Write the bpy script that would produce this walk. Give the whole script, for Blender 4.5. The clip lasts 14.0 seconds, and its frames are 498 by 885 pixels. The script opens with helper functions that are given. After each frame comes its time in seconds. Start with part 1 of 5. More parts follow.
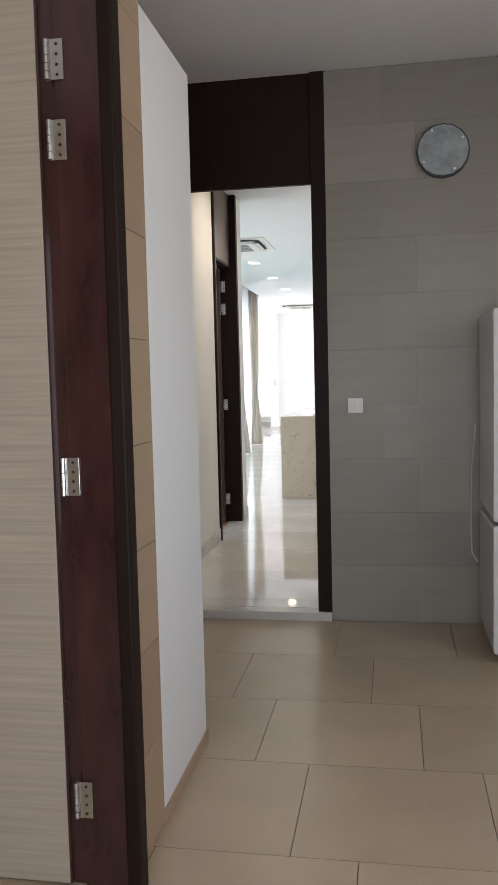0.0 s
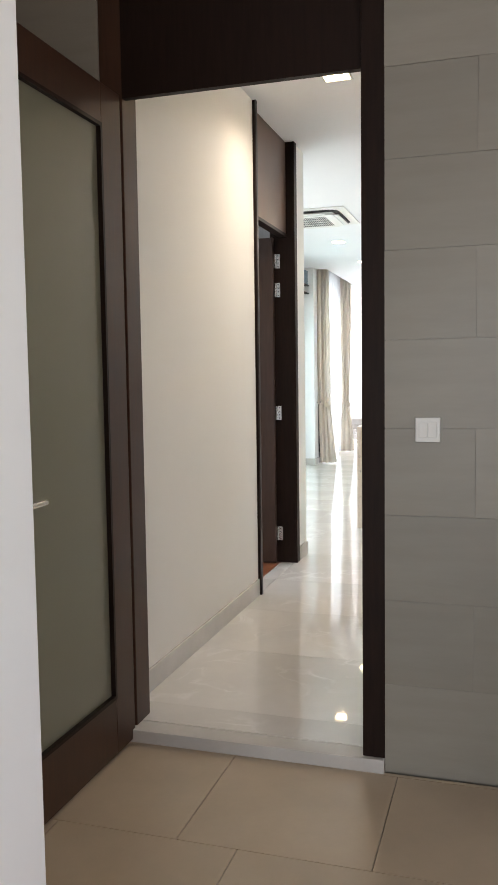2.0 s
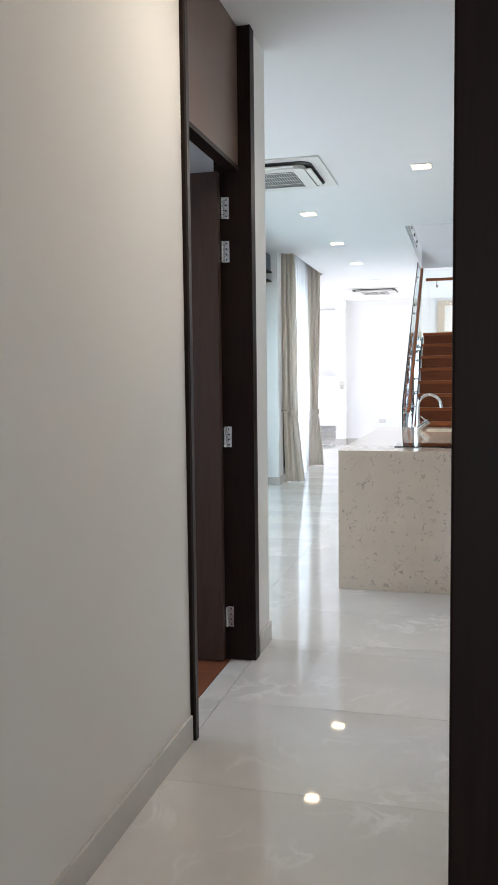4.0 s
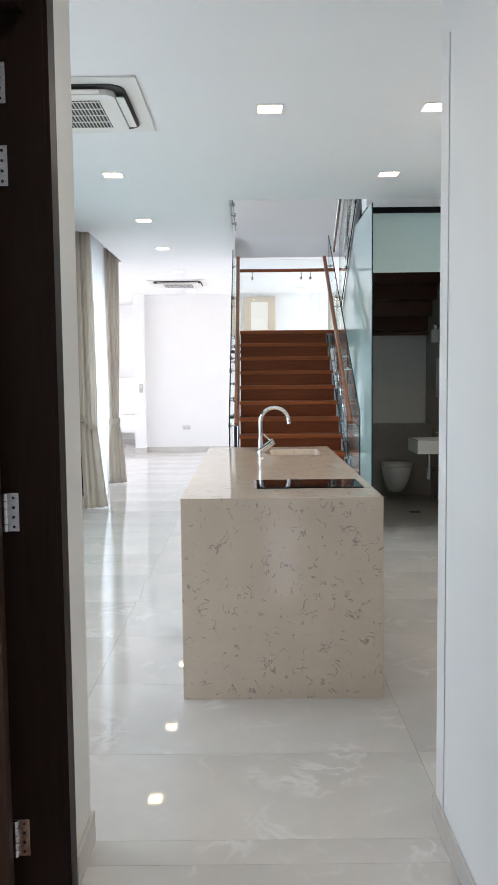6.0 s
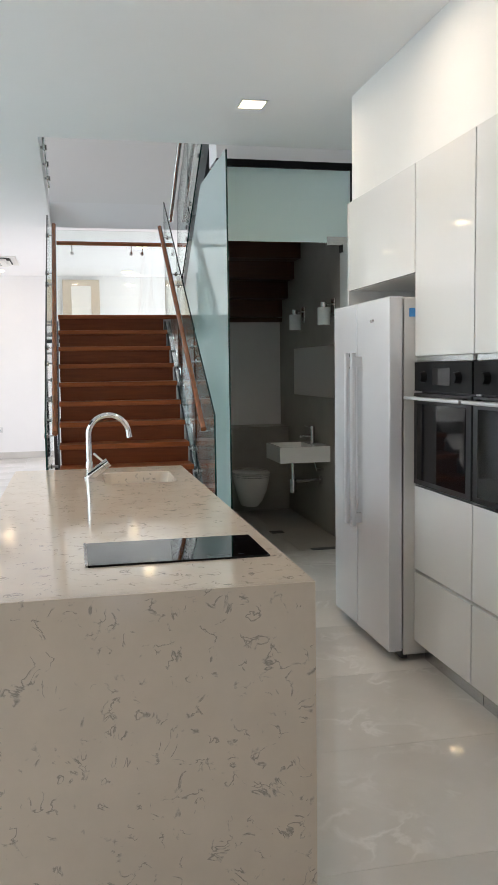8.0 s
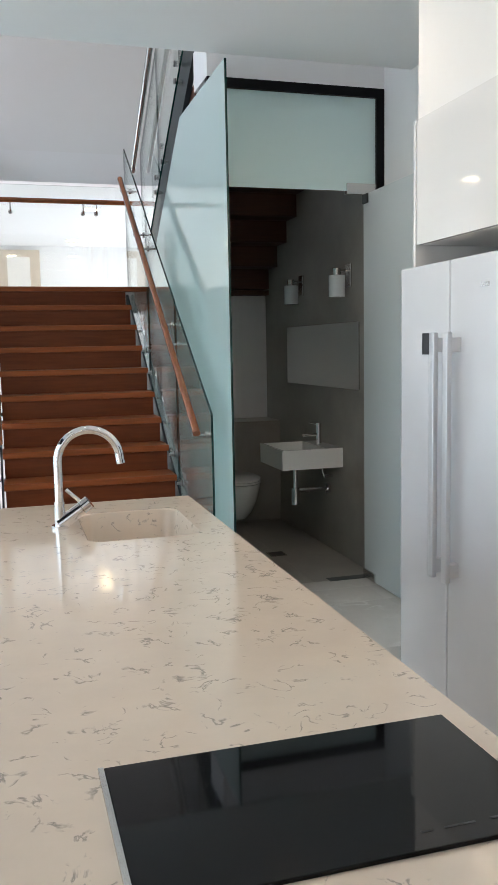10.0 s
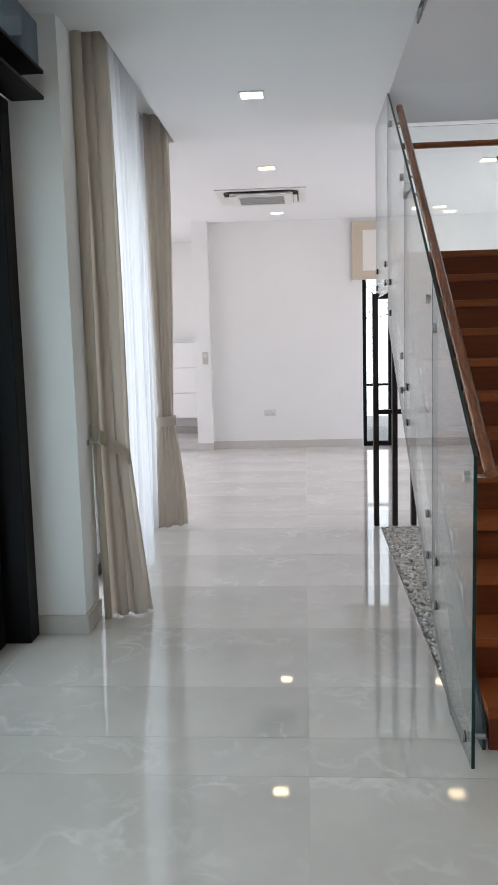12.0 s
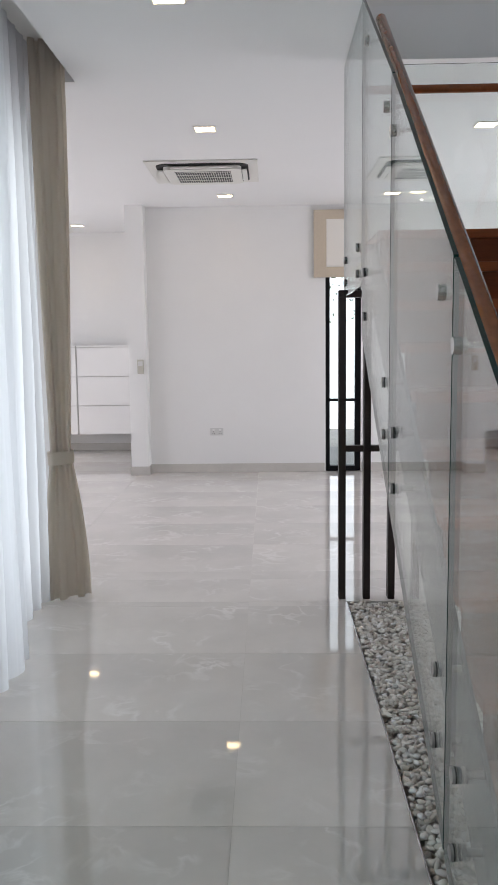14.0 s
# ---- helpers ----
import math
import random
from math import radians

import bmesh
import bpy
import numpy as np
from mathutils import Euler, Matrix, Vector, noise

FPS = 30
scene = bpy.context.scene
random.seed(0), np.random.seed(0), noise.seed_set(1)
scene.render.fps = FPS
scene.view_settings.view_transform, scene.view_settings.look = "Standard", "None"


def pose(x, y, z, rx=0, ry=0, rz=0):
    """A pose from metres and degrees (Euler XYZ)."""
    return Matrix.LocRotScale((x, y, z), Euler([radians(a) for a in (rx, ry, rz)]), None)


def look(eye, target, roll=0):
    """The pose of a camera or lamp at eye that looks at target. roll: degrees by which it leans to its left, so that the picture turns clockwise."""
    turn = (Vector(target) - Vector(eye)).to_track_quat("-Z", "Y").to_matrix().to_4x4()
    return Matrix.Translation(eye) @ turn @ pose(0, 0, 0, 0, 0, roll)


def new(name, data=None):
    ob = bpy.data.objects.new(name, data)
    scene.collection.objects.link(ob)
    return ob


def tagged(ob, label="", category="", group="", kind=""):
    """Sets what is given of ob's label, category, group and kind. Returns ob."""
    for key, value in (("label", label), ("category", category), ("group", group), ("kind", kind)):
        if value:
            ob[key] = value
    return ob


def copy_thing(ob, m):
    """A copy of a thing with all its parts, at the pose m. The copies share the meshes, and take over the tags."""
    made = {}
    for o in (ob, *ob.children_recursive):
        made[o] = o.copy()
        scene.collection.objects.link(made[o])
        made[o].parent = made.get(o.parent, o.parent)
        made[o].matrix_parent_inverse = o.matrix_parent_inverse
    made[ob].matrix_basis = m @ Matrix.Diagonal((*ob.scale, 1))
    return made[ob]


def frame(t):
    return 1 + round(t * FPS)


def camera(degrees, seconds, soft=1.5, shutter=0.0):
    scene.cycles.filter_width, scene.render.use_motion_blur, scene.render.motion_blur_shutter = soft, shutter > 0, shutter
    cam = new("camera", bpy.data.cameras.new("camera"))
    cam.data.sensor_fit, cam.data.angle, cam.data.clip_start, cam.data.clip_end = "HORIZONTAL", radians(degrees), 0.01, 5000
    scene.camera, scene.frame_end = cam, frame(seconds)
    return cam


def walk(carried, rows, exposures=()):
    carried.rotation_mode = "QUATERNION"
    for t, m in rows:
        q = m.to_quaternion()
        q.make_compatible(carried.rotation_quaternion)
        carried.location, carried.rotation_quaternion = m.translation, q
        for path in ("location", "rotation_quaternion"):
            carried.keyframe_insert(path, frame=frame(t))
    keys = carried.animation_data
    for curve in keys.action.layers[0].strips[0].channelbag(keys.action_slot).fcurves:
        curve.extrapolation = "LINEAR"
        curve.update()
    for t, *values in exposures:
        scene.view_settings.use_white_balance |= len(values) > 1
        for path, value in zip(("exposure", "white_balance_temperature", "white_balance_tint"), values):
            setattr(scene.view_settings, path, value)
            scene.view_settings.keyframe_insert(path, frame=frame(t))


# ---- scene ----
cam = camera(33.6, 14.0)
PATH = [
    (0, (0.441, -2.009, 1.311), (0.099, -0.044, 1.159), -1.4),
    (0.5, (0.546, -1.66, 1.326), (0.176, 0.299, 1.171), -1.2),
    (1, (0.556, -1.221, 1.322), (0.116, 0.724, 1.177), -1.3),
    (1.5, (0.558, -0.744, 1.341), (0.045, 1.184, 1.189), -1.0),
    (2, (0.497, -0.265, 1.336), (-0.099, 1.638, 1.181), -0.8),
    (2.2, (0.465, -0.082, 1.352), (-0.144, 1.817, 1.199), -0.7),
    (4.3, (-0.064, 1.945, 1.358), (-0.514, 3.888, 1.208), -0.6),
    (4.5, (-0.133, 2.116, 1.369), (-0.465, 4.082, 1.215), -0.5),
    (5, (-0.259, 2.522, 1.375), (-0.464, 4.505, 1.219), -0.7),
    (5.5, (-0.366, 2.945, 1.404), (-0.527, 4.931, 1.238), -0.8),
    (6, (-0.448, 3.346, 1.429), (-0.451, 5.339, 1.269), -0.6),
    (6.5, (-0.448, 3.79, 1.426), (-0.366, 5.782, 1.262), -0.7),
    (7, (-0.47, 4.198, 1.42), (-0.256, 6.179, 1.254), -0.6),
    (7.2, (-0.499, 4.336, 1.42), (-0.185, 6.304, 1.251), -0.4),
    (7.5, (-0.473, 4.582, 1.429), (-0.094, 6.537, 1.246), -0.7),
    (7.7, (-0.446, 4.742, 1.429), (-0.051, 6.695, 1.25), -0.8),
    (9.8, (-0.472, 6.293, 1.458), (0.075, 8.203, 1.236), -1.0),
    (10, (-0.52, 6.435, 1.461), (0.039, 8.341, 1.231), -1.1),
    (10.5, (-0.683, 6.793, 1.478), (-0.311, 8.743, 1.234), -1.5),
    (11, (-0.889, 7.22, 1.451), (-0.803, 9.202, 1.203), -1.9),
    (11.5, (-1.032, 7.616, 1.43), (-1.063, 9.601, 1.19), -1.6),
    (12, (-1.173, 8.058, 1.462), (-1.313, 10.037, 1.213), -1.5),
    (12.5, (-1.254, 8.487, 1.448), (-1.443, 10.461, 1.191), -1.2),
    (13, (-1.222, 8.897, 1.495), (-1.397, 10.872, 1.231), -1.1),
    (13.5, (-1.152, 9.307, 1.491), (-1.248, 11.288, 1.236), -0.9),
    (14, (-1.057, 9.698, 1.504), (-1.107, 11.682, 1.258), -0.7),
]
EXPOSURES = [(0.0, 1.45, 6300, 11), (0.5, 1.35, 6300, 11), (1.0, 1.45, 6400, 11), (1.5, 1.75, 6450, 11), (2.0, 1.92, 6500, 12), (2.2, 1.95, 6500, 12), (4.3, 1.25, 5950, 12), (5.5, 1.15, 6100, 13), (6.0, 1.2, 6150, 13), (6.5, 1.15, 6250, 13), (7.0, 1.02, 6400, 13), (7.5, 1.02, 6450, 13), (10.0, 1.15, 6250, 14), (10.5, 1.02, 6300, 14), (11.0, 0.40, 6300, 15), (12.5, 0.44, 6350, 15), (13.5, 0.40, 6350, 15), (14.0, 0.20, 6400, 15)]
walk(cam, [(t, look(eye, target, roll)) for t, eye, target, roll in PATH], EXPOSURES)

# ---- world and light ----
scene.view_settings.exposure = 0.0
world = bpy.data.worlds.new("world")
scene.world = world
world.use_nodes = True
wn = world.node_tree
sky = wn.nodes.new("ShaderNodeTexSky")
sky.sky_type, sky.sun_disc = "NISHITA", False
sky.sun_elevation, sky.sun_rotation = radians(55), radians(250)
sky.air_density, sky.dust_density = 1.2, 2.0
wn.nodes["Background"].inputs["Strength"].default_value = 0.11
wn.links.new(sky.outputs["Color"], wn.nodes["Background"].inputs["Color"])
sun_data = bpy.data.lights.new("sun", "SUN")
sun_data.energy, sun_data.angle, sun_data.color = 1.5, radians(10), (1.0, 0.96, 0.9)
sun = new("sun", sun_data)
sun.matrix_world = look((-20, -8, 30), (0, 0, 0))


def area_light(eye, target, w, h, watts, colour=(0.985, 0.975, 0.985), spread=180):
    data = bpy.data.lights.new("area_light", "AREA")
    data.spread = radians(spread)
    data.shape, data.size, data.size_y, data.energy, data.color = "RECTANGLE", w, h, watts, colour
    ob = new("area_light", data)
    ob.matrix_world = look(eye, target)
    return ob


area_light((-2.78, 7.3, 1.3), (0, 7.3, 1.25), 2.9, 2.3, 25, (0.97, 0.98, 1.0))
area_light((-2.78, 10.3, 1.3), (0, 10.3, 1.25), 2.9, 2.3, 21, (0.80, 0.97, 1.0))
area_light((-2.66, 13.45, 1.35), (0, 13.45, 1.3), 2.1, 2.5, 22)
area_light((-5.25, 17.6, 1.5), (0, 17.6, 1.4), 4.5, 2.3, 44)
area_light((2.7, 16.7, 1.4), (0, 16.7, 1.2), 3.8, 2.2, 62)
area_light((-3.1, 11.5, 4.5), (1, 12.5, 4.0), 3.5, 1.7, 9.0, (1.0, 0.95, 0.84))
area_light((0.5, -3.4, 1.3), (0.1, 0, 1.1), 1.6, 2.0, 15.0, (0.94, 0.97, 1.0))
area_light((2.3, -0.2, 1.75), (0, 0.4, 0.9), 2.0, 1.3, 8.0, (0.99, 0.97, 0.95))
area_light((-3.65, 4.9, 1.7), (-1.1, 4.9, 1.5), 0.9, 1.2, 8, (0.82, 0.93, 1.0))
# extra lamps just below four downlights, added to strengthen their warm beams
area_light((-0.41, 4.32, 2.972), (-0.41, 4.32, 0), 0.13, 0.13, 2.9, (1.0, 0.88, 0.72), 140)
for lx, ly in ((-0.314, 8.28), (0.65, 8.28), (0.645, 9.87)):
    area_light((lx, ly, 2.972), (lx, ly, 0), 0.13, 0.13, 2.6, (1.0, 0.87, 0.70))


# ---- materials ----
def mat(name, colour, rough=0.5, metal=0.0, var=0.0, scale=6.0, bump=0.0, bscale=60.0, spec=0.5, coat=0.0, stretch=(1, 1, 1), rand=0.0):
    m = bpy.data.materials.new(name)
    m.use_nodes = True
    nt = m.node_tree
    b = nt.nodes["Principled BSDF"]
    b.inputs["Base Color"].default_value = (*colour, 1)
    b.inputs["Roughness"].default_value = rough
    b.inputs["Metallic"].default_value = metal
    b.inputs["Specular IOR Level"].default_value = spec
    b.inputs["Coat Weight"].default_value = coat
    b.inputs["Coat Roughness"].default_value = 0.05
    tc = nt.nodes.new("ShaderNodeTexCoord")
    mp = nt.nodes.new("ShaderNodeMapping")
    mp.inputs["Scale"].default_value = stretch
    nt.links.new(tc.outputs["Object"], mp.inputs["Vector"])
    if var:
        n1 = nt.nodes.new("ShaderNodeTexNoise")
        n1.inputs["Scale"].default_value, n1.inputs["Detail"].default_value, n1.inputs["Roughness"].default_value = scale, 8, 0.62
        nt.links.new(mp.outputs["Vector"], n1.inputs["Vector"])
        mr = nt.nodes.new("ShaderNodeMapRange")
        mr.inputs["From Min"].default_value, mr.inputs["From Max"].default_value = 0.3, 0.7
        mr.inputs["To Min"].default_value, mr.inputs["To Max"].default_value = 1 - var, 1 + var
        nt.links.new(n1.outputs["Fac"], mr.inputs["Value"])
        out = mr.outputs["Result"]
        if rand:
            oi = nt.nodes.new("ShaderNodeObjectInfo")
            r2 = nt.nodes.new("ShaderNodeMapRange")
            r2.inputs["To Min"].default_value, r2.inputs["To Max"].default_value = 1 - rand, 1 + rand
            nt.links.new(oi.outputs["Random"], r2.inputs["Value"])
            mu = nt.nodes.new("ShaderNodeMath")
            mu.operation = "MULTIPLY"
            nt.links.new(out, mu.inputs[0])
            nt.links.new(r2.outputs["Result"], mu.inputs[1])
            out = mu.outputs[0]
        vm = nt.nodes.new("ShaderNodeVectorMath")
        vm.operation = "SCALE"
        vm.inputs[0].default_value = colour
        nt.links.new(out, vm.inputs["Scale"])
        nt.links.new(vm.outputs["Vector"], b.inputs["Base Color"])
        rr = nt.nodes.new("ShaderNodeMapRange")
        rr.inputs["To Min"].default_value, rr.inputs["To Max"].default_value = rough * 0.85, min(1, rough * 1.15)
        nt.links.new(n1.outputs["Fac"], rr.inputs["Value"])
        nt.links.new(rr.outputs["Result"], b.inputs["Roughness"])
    if bump:
        n2 = nt.nodes.new("ShaderNodeTexNoise")
        n2.inputs["Scale"].default_value, n2.inputs["Detail"].default_value = bscale, 6
        nt.links.new(mp.outputs["Vector"], n2.inputs["Vector"])
        bp = nt.nodes.new("ShaderNodeBump")
        bp.inputs["Strength"].default_value, bp.inputs["Distance"].default_value = bump, 0.002
        nt.links.new(n2.outputs["Fac"], bp.inputs["Height"])
        nt.links.new(bp.outputs["Normal"], b.inputs["Normal"])
    return m


def veined(name, base, vein, rough, scale, low, high, amount, cloud=0.06, rand=0.0, vscale=None, coat=0.0, pscale=None, plow=0.45, phigh=0.62, warp=1.6):
    """Stone: clouds in the base colour and broken veins where a warped noise passes its middle."""
    m = mat(name, base, rough, var=cloud, scale=scale * 0.35, coat=coat, rand=rand)
    nt = m.node_tree
    b = nt.nodes["Principled BSDF"]
    vm = next(n for n in nt.nodes if n.type == "VECT_MATH")
    tc = next(n for n in nt.nodes if n.type == "TEX_COORD")
    oi = nt.nodes.new("ShaderNodeObjectInfo")
    off = nt.nodes.new("ShaderNodeVectorMath")
    off.operation = "MULTIPLY_ADD"
    off.inputs[1].default_value = (1, 1, 1)
    sc = nt.nodes.new("ShaderNodeVectorMath")
    sc.operation = "SCALE"
    sc.inputs[0].default_value = (37, 53, 11)
    nt.links.new(oi.outputs["Random"], sc.inputs["Scale"])
    nt.links.new(tc.outputs["Object"], off.inputs[0])
    nt.links.new(sc.outputs["Vector"], off.inputs[2])
    n = nt.nodes.new("ShaderNodeTexNoise")
    n.inputs["Scale"].default_value, n.inputs["Detail"].default_value, n.inputs["Distortion"].default_value = vscale or scale, 5, warp
    nt.links.new(off.outputs["Vector"], n.inputs["Vector"])
    sub = nt.nodes.new("ShaderNodeMath")
    sub.operation = "SUBTRACT"
    sub.inputs[1].default_value = 0.5
    nt.links.new(n.outputs["Fac"], sub.inputs[0])
    ab = nt.nodes.new("ShaderNodeMath")
    ab.operation = "ABSOLUTE"
    nt.links.new(sub.outputs[0], ab.inputs[0])
    mr = nt.nodes.new("ShaderNodeMapRange")
    mr.inputs["From Min"].default_value, mr.inputs["From Max"].default_value = low, high
    mr.inputs["To Min"].default_value, mr.inputs["To Max"].default_value = amount, 0
    nt.links.new(ab.outputs[0], mr.inputs["Value"])
    patch = nt.nodes.new("ShaderNodeTexNoise")
    patch.inputs["Scale"].default_value, patch.inputs["Detail"].default_value = pscale or (vscale or scale) * 0.55, 3
    nt.links.new(off.outputs["Vector"], patch.inputs["Vector"])
    pr = nt.nodes.new("ShaderNodeMapRange")
    pr.inputs["From Min"].default_value, pr.inputs["From Max"].default_value = plow, phigh
    nt.links.new(patch.outputs["Fac"], pr.inputs["Value"])
    mu = nt.nodes.new("ShaderNodeMath")
    mu.operation = "MULTIPLY"
    nt.links.new(mr.outputs["Result"], mu.inputs[0])
    nt.links.new(pr.outputs["Result"], mu.inputs[1])
    mx = nt.nodes.new("ShaderNodeMix")
    mx.data_type = "RGBA"
    mx.inputs["B"].default_value = (*vein, 1)
    nt.links.new(mu.outputs[0], mx.inputs["Factor"])
    nt.links.new(vm.outputs["Vector"], mx.inputs["A"])
    nt.links.new(mx.outputs["Result"], b.inputs["Base Color"])
    return m


def shader_pair(name, first, second, grazing=True, low=0.04, high=1.0, power=5.0):
    """Mixes two shaders: by the angle of view for gloss, or evenly by low."""
    m = bpy.data.materials.new(name)
    m.use_nodes = True
    nt = m.node_tree
    nt.nodes.remove(nt.nodes["Principled BSDF"])
    made = []
    for kind, colour, rough in (first, second):
        s = nt.nodes.new(kind)
        s.inputs["Color"].default_value = (*colour, 1)
        if rough is not None:
            s.inputs["Roughness"].default_value = rough
        made.append(s)
    mix = nt.nodes.new("ShaderNodeMixShader")
    nt.links.new(made[0].outputs[0], mix.inputs[1])
    nt.links.new(made[1].outputs[0], mix.inputs[2])
    if grazing:
        lw = nt.nodes.new("ShaderNodeLayerWeight")
        pw = nt.nodes.new("ShaderNodeMath")
        pw.operation = "POWER"
        pw.inputs[1].default_value = power
        nt.links.new(lw.outputs["Facing"], pw.inputs[0])
        mr = nt.nodes.new("ShaderNodeMapRange")
        mr.inputs["To Min"].default_value, mr.inputs["To Max"].default_value = low, high
        nt.links.new(pw.outputs[0], mr.inputs["Value"])
        nt.links.new(mr.outputs["Result"], mix.inputs["Fac"])
    else:
        mix.inputs["Fac"].default_value = low
    nt.links.new(mix.outputs[0], nt.nodes["Material Output"].inputs["Surface"])
    return m


def glowing(name, colour, strength):
    m = mat(name, (0.9, 0.9, 0.88), 0.4)
    b = m.node_tree.nodes["Principled BSDF"]
    b.inputs["Emission Color"].default_value, b.inputs["Emission Strength"].default_value = (*colour, 1), strength
    return m


M_WALL = mat("white_paint", (0.80, 0.795, 0.785), 0.6, var=0.012, scale=2.0, bump=0.08, bscale=180)
M_CREAM = mat("cream_paint", (0.80, 0.775, 0.735), 0.6, var=0.012, scale=2.0, bump=0.08, bscale=180)
M_CEIL = mat("ceiling_paint", (0.82, 0.82, 0.82), 0.75, var=0.01, scale=1.5)
M_MARBLE = veined("grey_marble", (0.67, 0.64, 0.605), (0.95, 0.93, 0.91), 0.035, 2.2, 0.0, 0.05, 0.46, cloud=0.13, rand=0.035, vscale=5.0, pscale=3.2, plow=0.49, phigh=0.68, warp=0.6)
M_MARBLE.node_tree.nodes["Principled BSDF"].inputs["Specular IOR Level"].default_value = 0.8
M_GROUT = mat("grey_grout", (0.50, 0.475, 0.44), 0.8)
M_QUARTZ = veined("beige_quartz", (0.66, 0.565, 0.468), (0.22, 0.20, 0.18), 0.075, 16, 0.003, 0.026, 0.72, cloud=0.05, vscale=17, pscale=24, plow=0.52, phigh=0.60, warp=0.8)
M_SKIRT = mat("beige_marble_skirting", (0.56, 0.535, 0.50), 0.25, var=0.06, scale=5)
M_TILE = mat("beige_floor_tile", (0.45, 0.355, 0.25), 0.33, var=0.09, scale=3.0, bump=0.05, bscale=90, rand=0.05)
M_TILEGROUT = mat("brown_grout", (0.16, 0.13, 0.10), 0.85)
M_WALLTILE = mat("grey_wall_tile", (0.272, 0.252, 0.214), 0.38, var=0.07, scale=3.5, stretch=(0.6, 1, 4), rand=0.12)
M_BEIGETILE = mat("beige_wall_tile", (0.385, 0.275, 0.18), 0.35, var=0.06, scale=3, stretch=(1, 0.6, 3), rand=0.07)
M_WENGE = mat("dark_wenge_veneer", (0.016, 0.008, 0.0055), 0.5, var=0.25, scale=10, stretch=(6, 6, 0.5), bump=0.1, bscale=40, spec=0.16)
M_BROWN = mat("brown_veneer", (0.056, 0.026, 0.015), 0.42, var=0.2, scale=9, stretch=(6, 6, 0.5), spec=0.3)
M_PANEL = mat("brown_panel_veneer", (0.16, 0.10, 0.075), 0.45, var=0.12, scale=6, stretch=(5, 5, 0.6))
M_RED = mat("red_brown_lacquer", (0.05, 0.018, 0.018), 0.2, var=0.45, scale=3, stretch=(3, 3, 0.9), coat=0.5)
M_OAK = mat("pale_oak_veneer", (0.43, 0.37, 0.30), 0.5, var=0.17, scale=5, stretch=(0.3, 0.3, 14), bump=0.12, bscale=22)
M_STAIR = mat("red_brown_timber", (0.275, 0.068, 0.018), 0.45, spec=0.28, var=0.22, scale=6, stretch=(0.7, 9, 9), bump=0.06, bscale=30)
# tread timber again, darkened to carry the shade on the upright faces
M_RISER = mat("red_brown_riser_shaded", (0.16, 0.037, 0.011), 0.48, spec=0.25, var=0.2, scale=6, stretch=(0.7, 9, 9))
# riser timber darker still: the shade under the upper flight is in its colour
M_SOFFIT = mat("shaded_stair_timber", (0.085, 0.026, 0.011), 0.5, var=0.2, scale=6, stretch=(0.7, 9, 9))
M_RAIL = mat("varnished_handrail_timber", (0.25, 0.075, 0.025), 0.2, var=0.2, scale=7, stretch=(5, 1, 5), coat=0.4)
M_WOODFLOOR = mat("red_wood_floor", (0.21, 0.075, 0.035), 0.3, var=0.2, scale=5, stretch=(1, 8, 1))
M_STEEL = mat("brushed_steel", (0.62, 0.62, 0.61), 0.26, 1.0)
M_SATIN = mat("satin_aluminium", (0.66, 0.66, 0.68), 0.38, 0.6)
M_FIX = mat("satin_steel_fixing", (0.42, 0.42, 0.42), 0.28, 1.0)
M_CHROME = mat("chrome", (0.82, 0.82, 0.83), 0.06, 1.0)
M_DARKSTEEL = mat("dark_painted_steel", (0.028, 0.036, 0.042), 0.4, var=0.15, scale=5)
M_BLACK = mat("black_aluminium", (0.008, 0.008, 0.009), 0.42, var=0.1, scale=8, spec=0.09)
M_POST = mat("dark_timber_post", (0.020, 0.012, 0.010), 0.45, var=0.2, scale=8, stretch=(6, 6, 0.5))
M_PLASTIC = mat("white_plastic", (0.78, 0.78, 0.76), 0.4)
M_CASSETTE = mat("ivory_plastic", (0.74, 0.73, 0.69), 0.4)
M_GREYPLASTIC = mat("grey_plate", (0.62, 0.62, 0.61), 0.35)
M_DARK = mat("dark_slot", (0.03, 0.03, 0.03), 0.6)
M_GLOSS = mat("white_gloss_lacquer", (0.79, 0.78, 0.765), 0.05, coat=0.3)
M_FRIDGE = mat("silver_white_enamel", (0.68, 0.68, 0.705), 0.16, 0.0, var=0.02, scale=3, coat=0.4)
M_FRIDGE_SIDE = mat("pale_grey_enamel", (0.62, 0.61, 0.59), 0.4)
M_OVENGLASS = mat("black_oven_glass", (0.005, 0.005, 0.006), 0.04, spec=0.22)
M_OVENSTEEL = mat("dark_oven_steel", (0.055, 0.055, 0.06), 0.3, 0.9)
M_CERAMIC = mat("white_ceramic", (0.80, 0.79, 0.77), 0.12, coat=0.3)
M_STONE = mat("grey_bathroom_stone", (0.29, 0.27, 0.24), 0.4, var=0.16, scale=2.6, bump=0.04)
M_MIRROR = mat("mirror", (0.86, 0.88, 0.87), 0.02, 1.0)
M_GLASS = shader_pair("clear_glass", ("ShaderNodeBsdfTransparent", (0.955, 0.985, 0.975), None), ("ShaderNodeBsdfGlossy", (0.95, 0.97, 0.97), 0.02), power=4.2)
M_EDGE = mat("green_glass_edge", (0.006, 0.034, 0.030), 0.15, coat=0.2)
M_PANE = shader_pair("window_glass", ("ShaderNodeBsdfTransparent", (0.93, 0.97, 0.97), None), ("ShaderNodeBsdfGlossy", (0.95, 0.97, 0.97), 0.03))
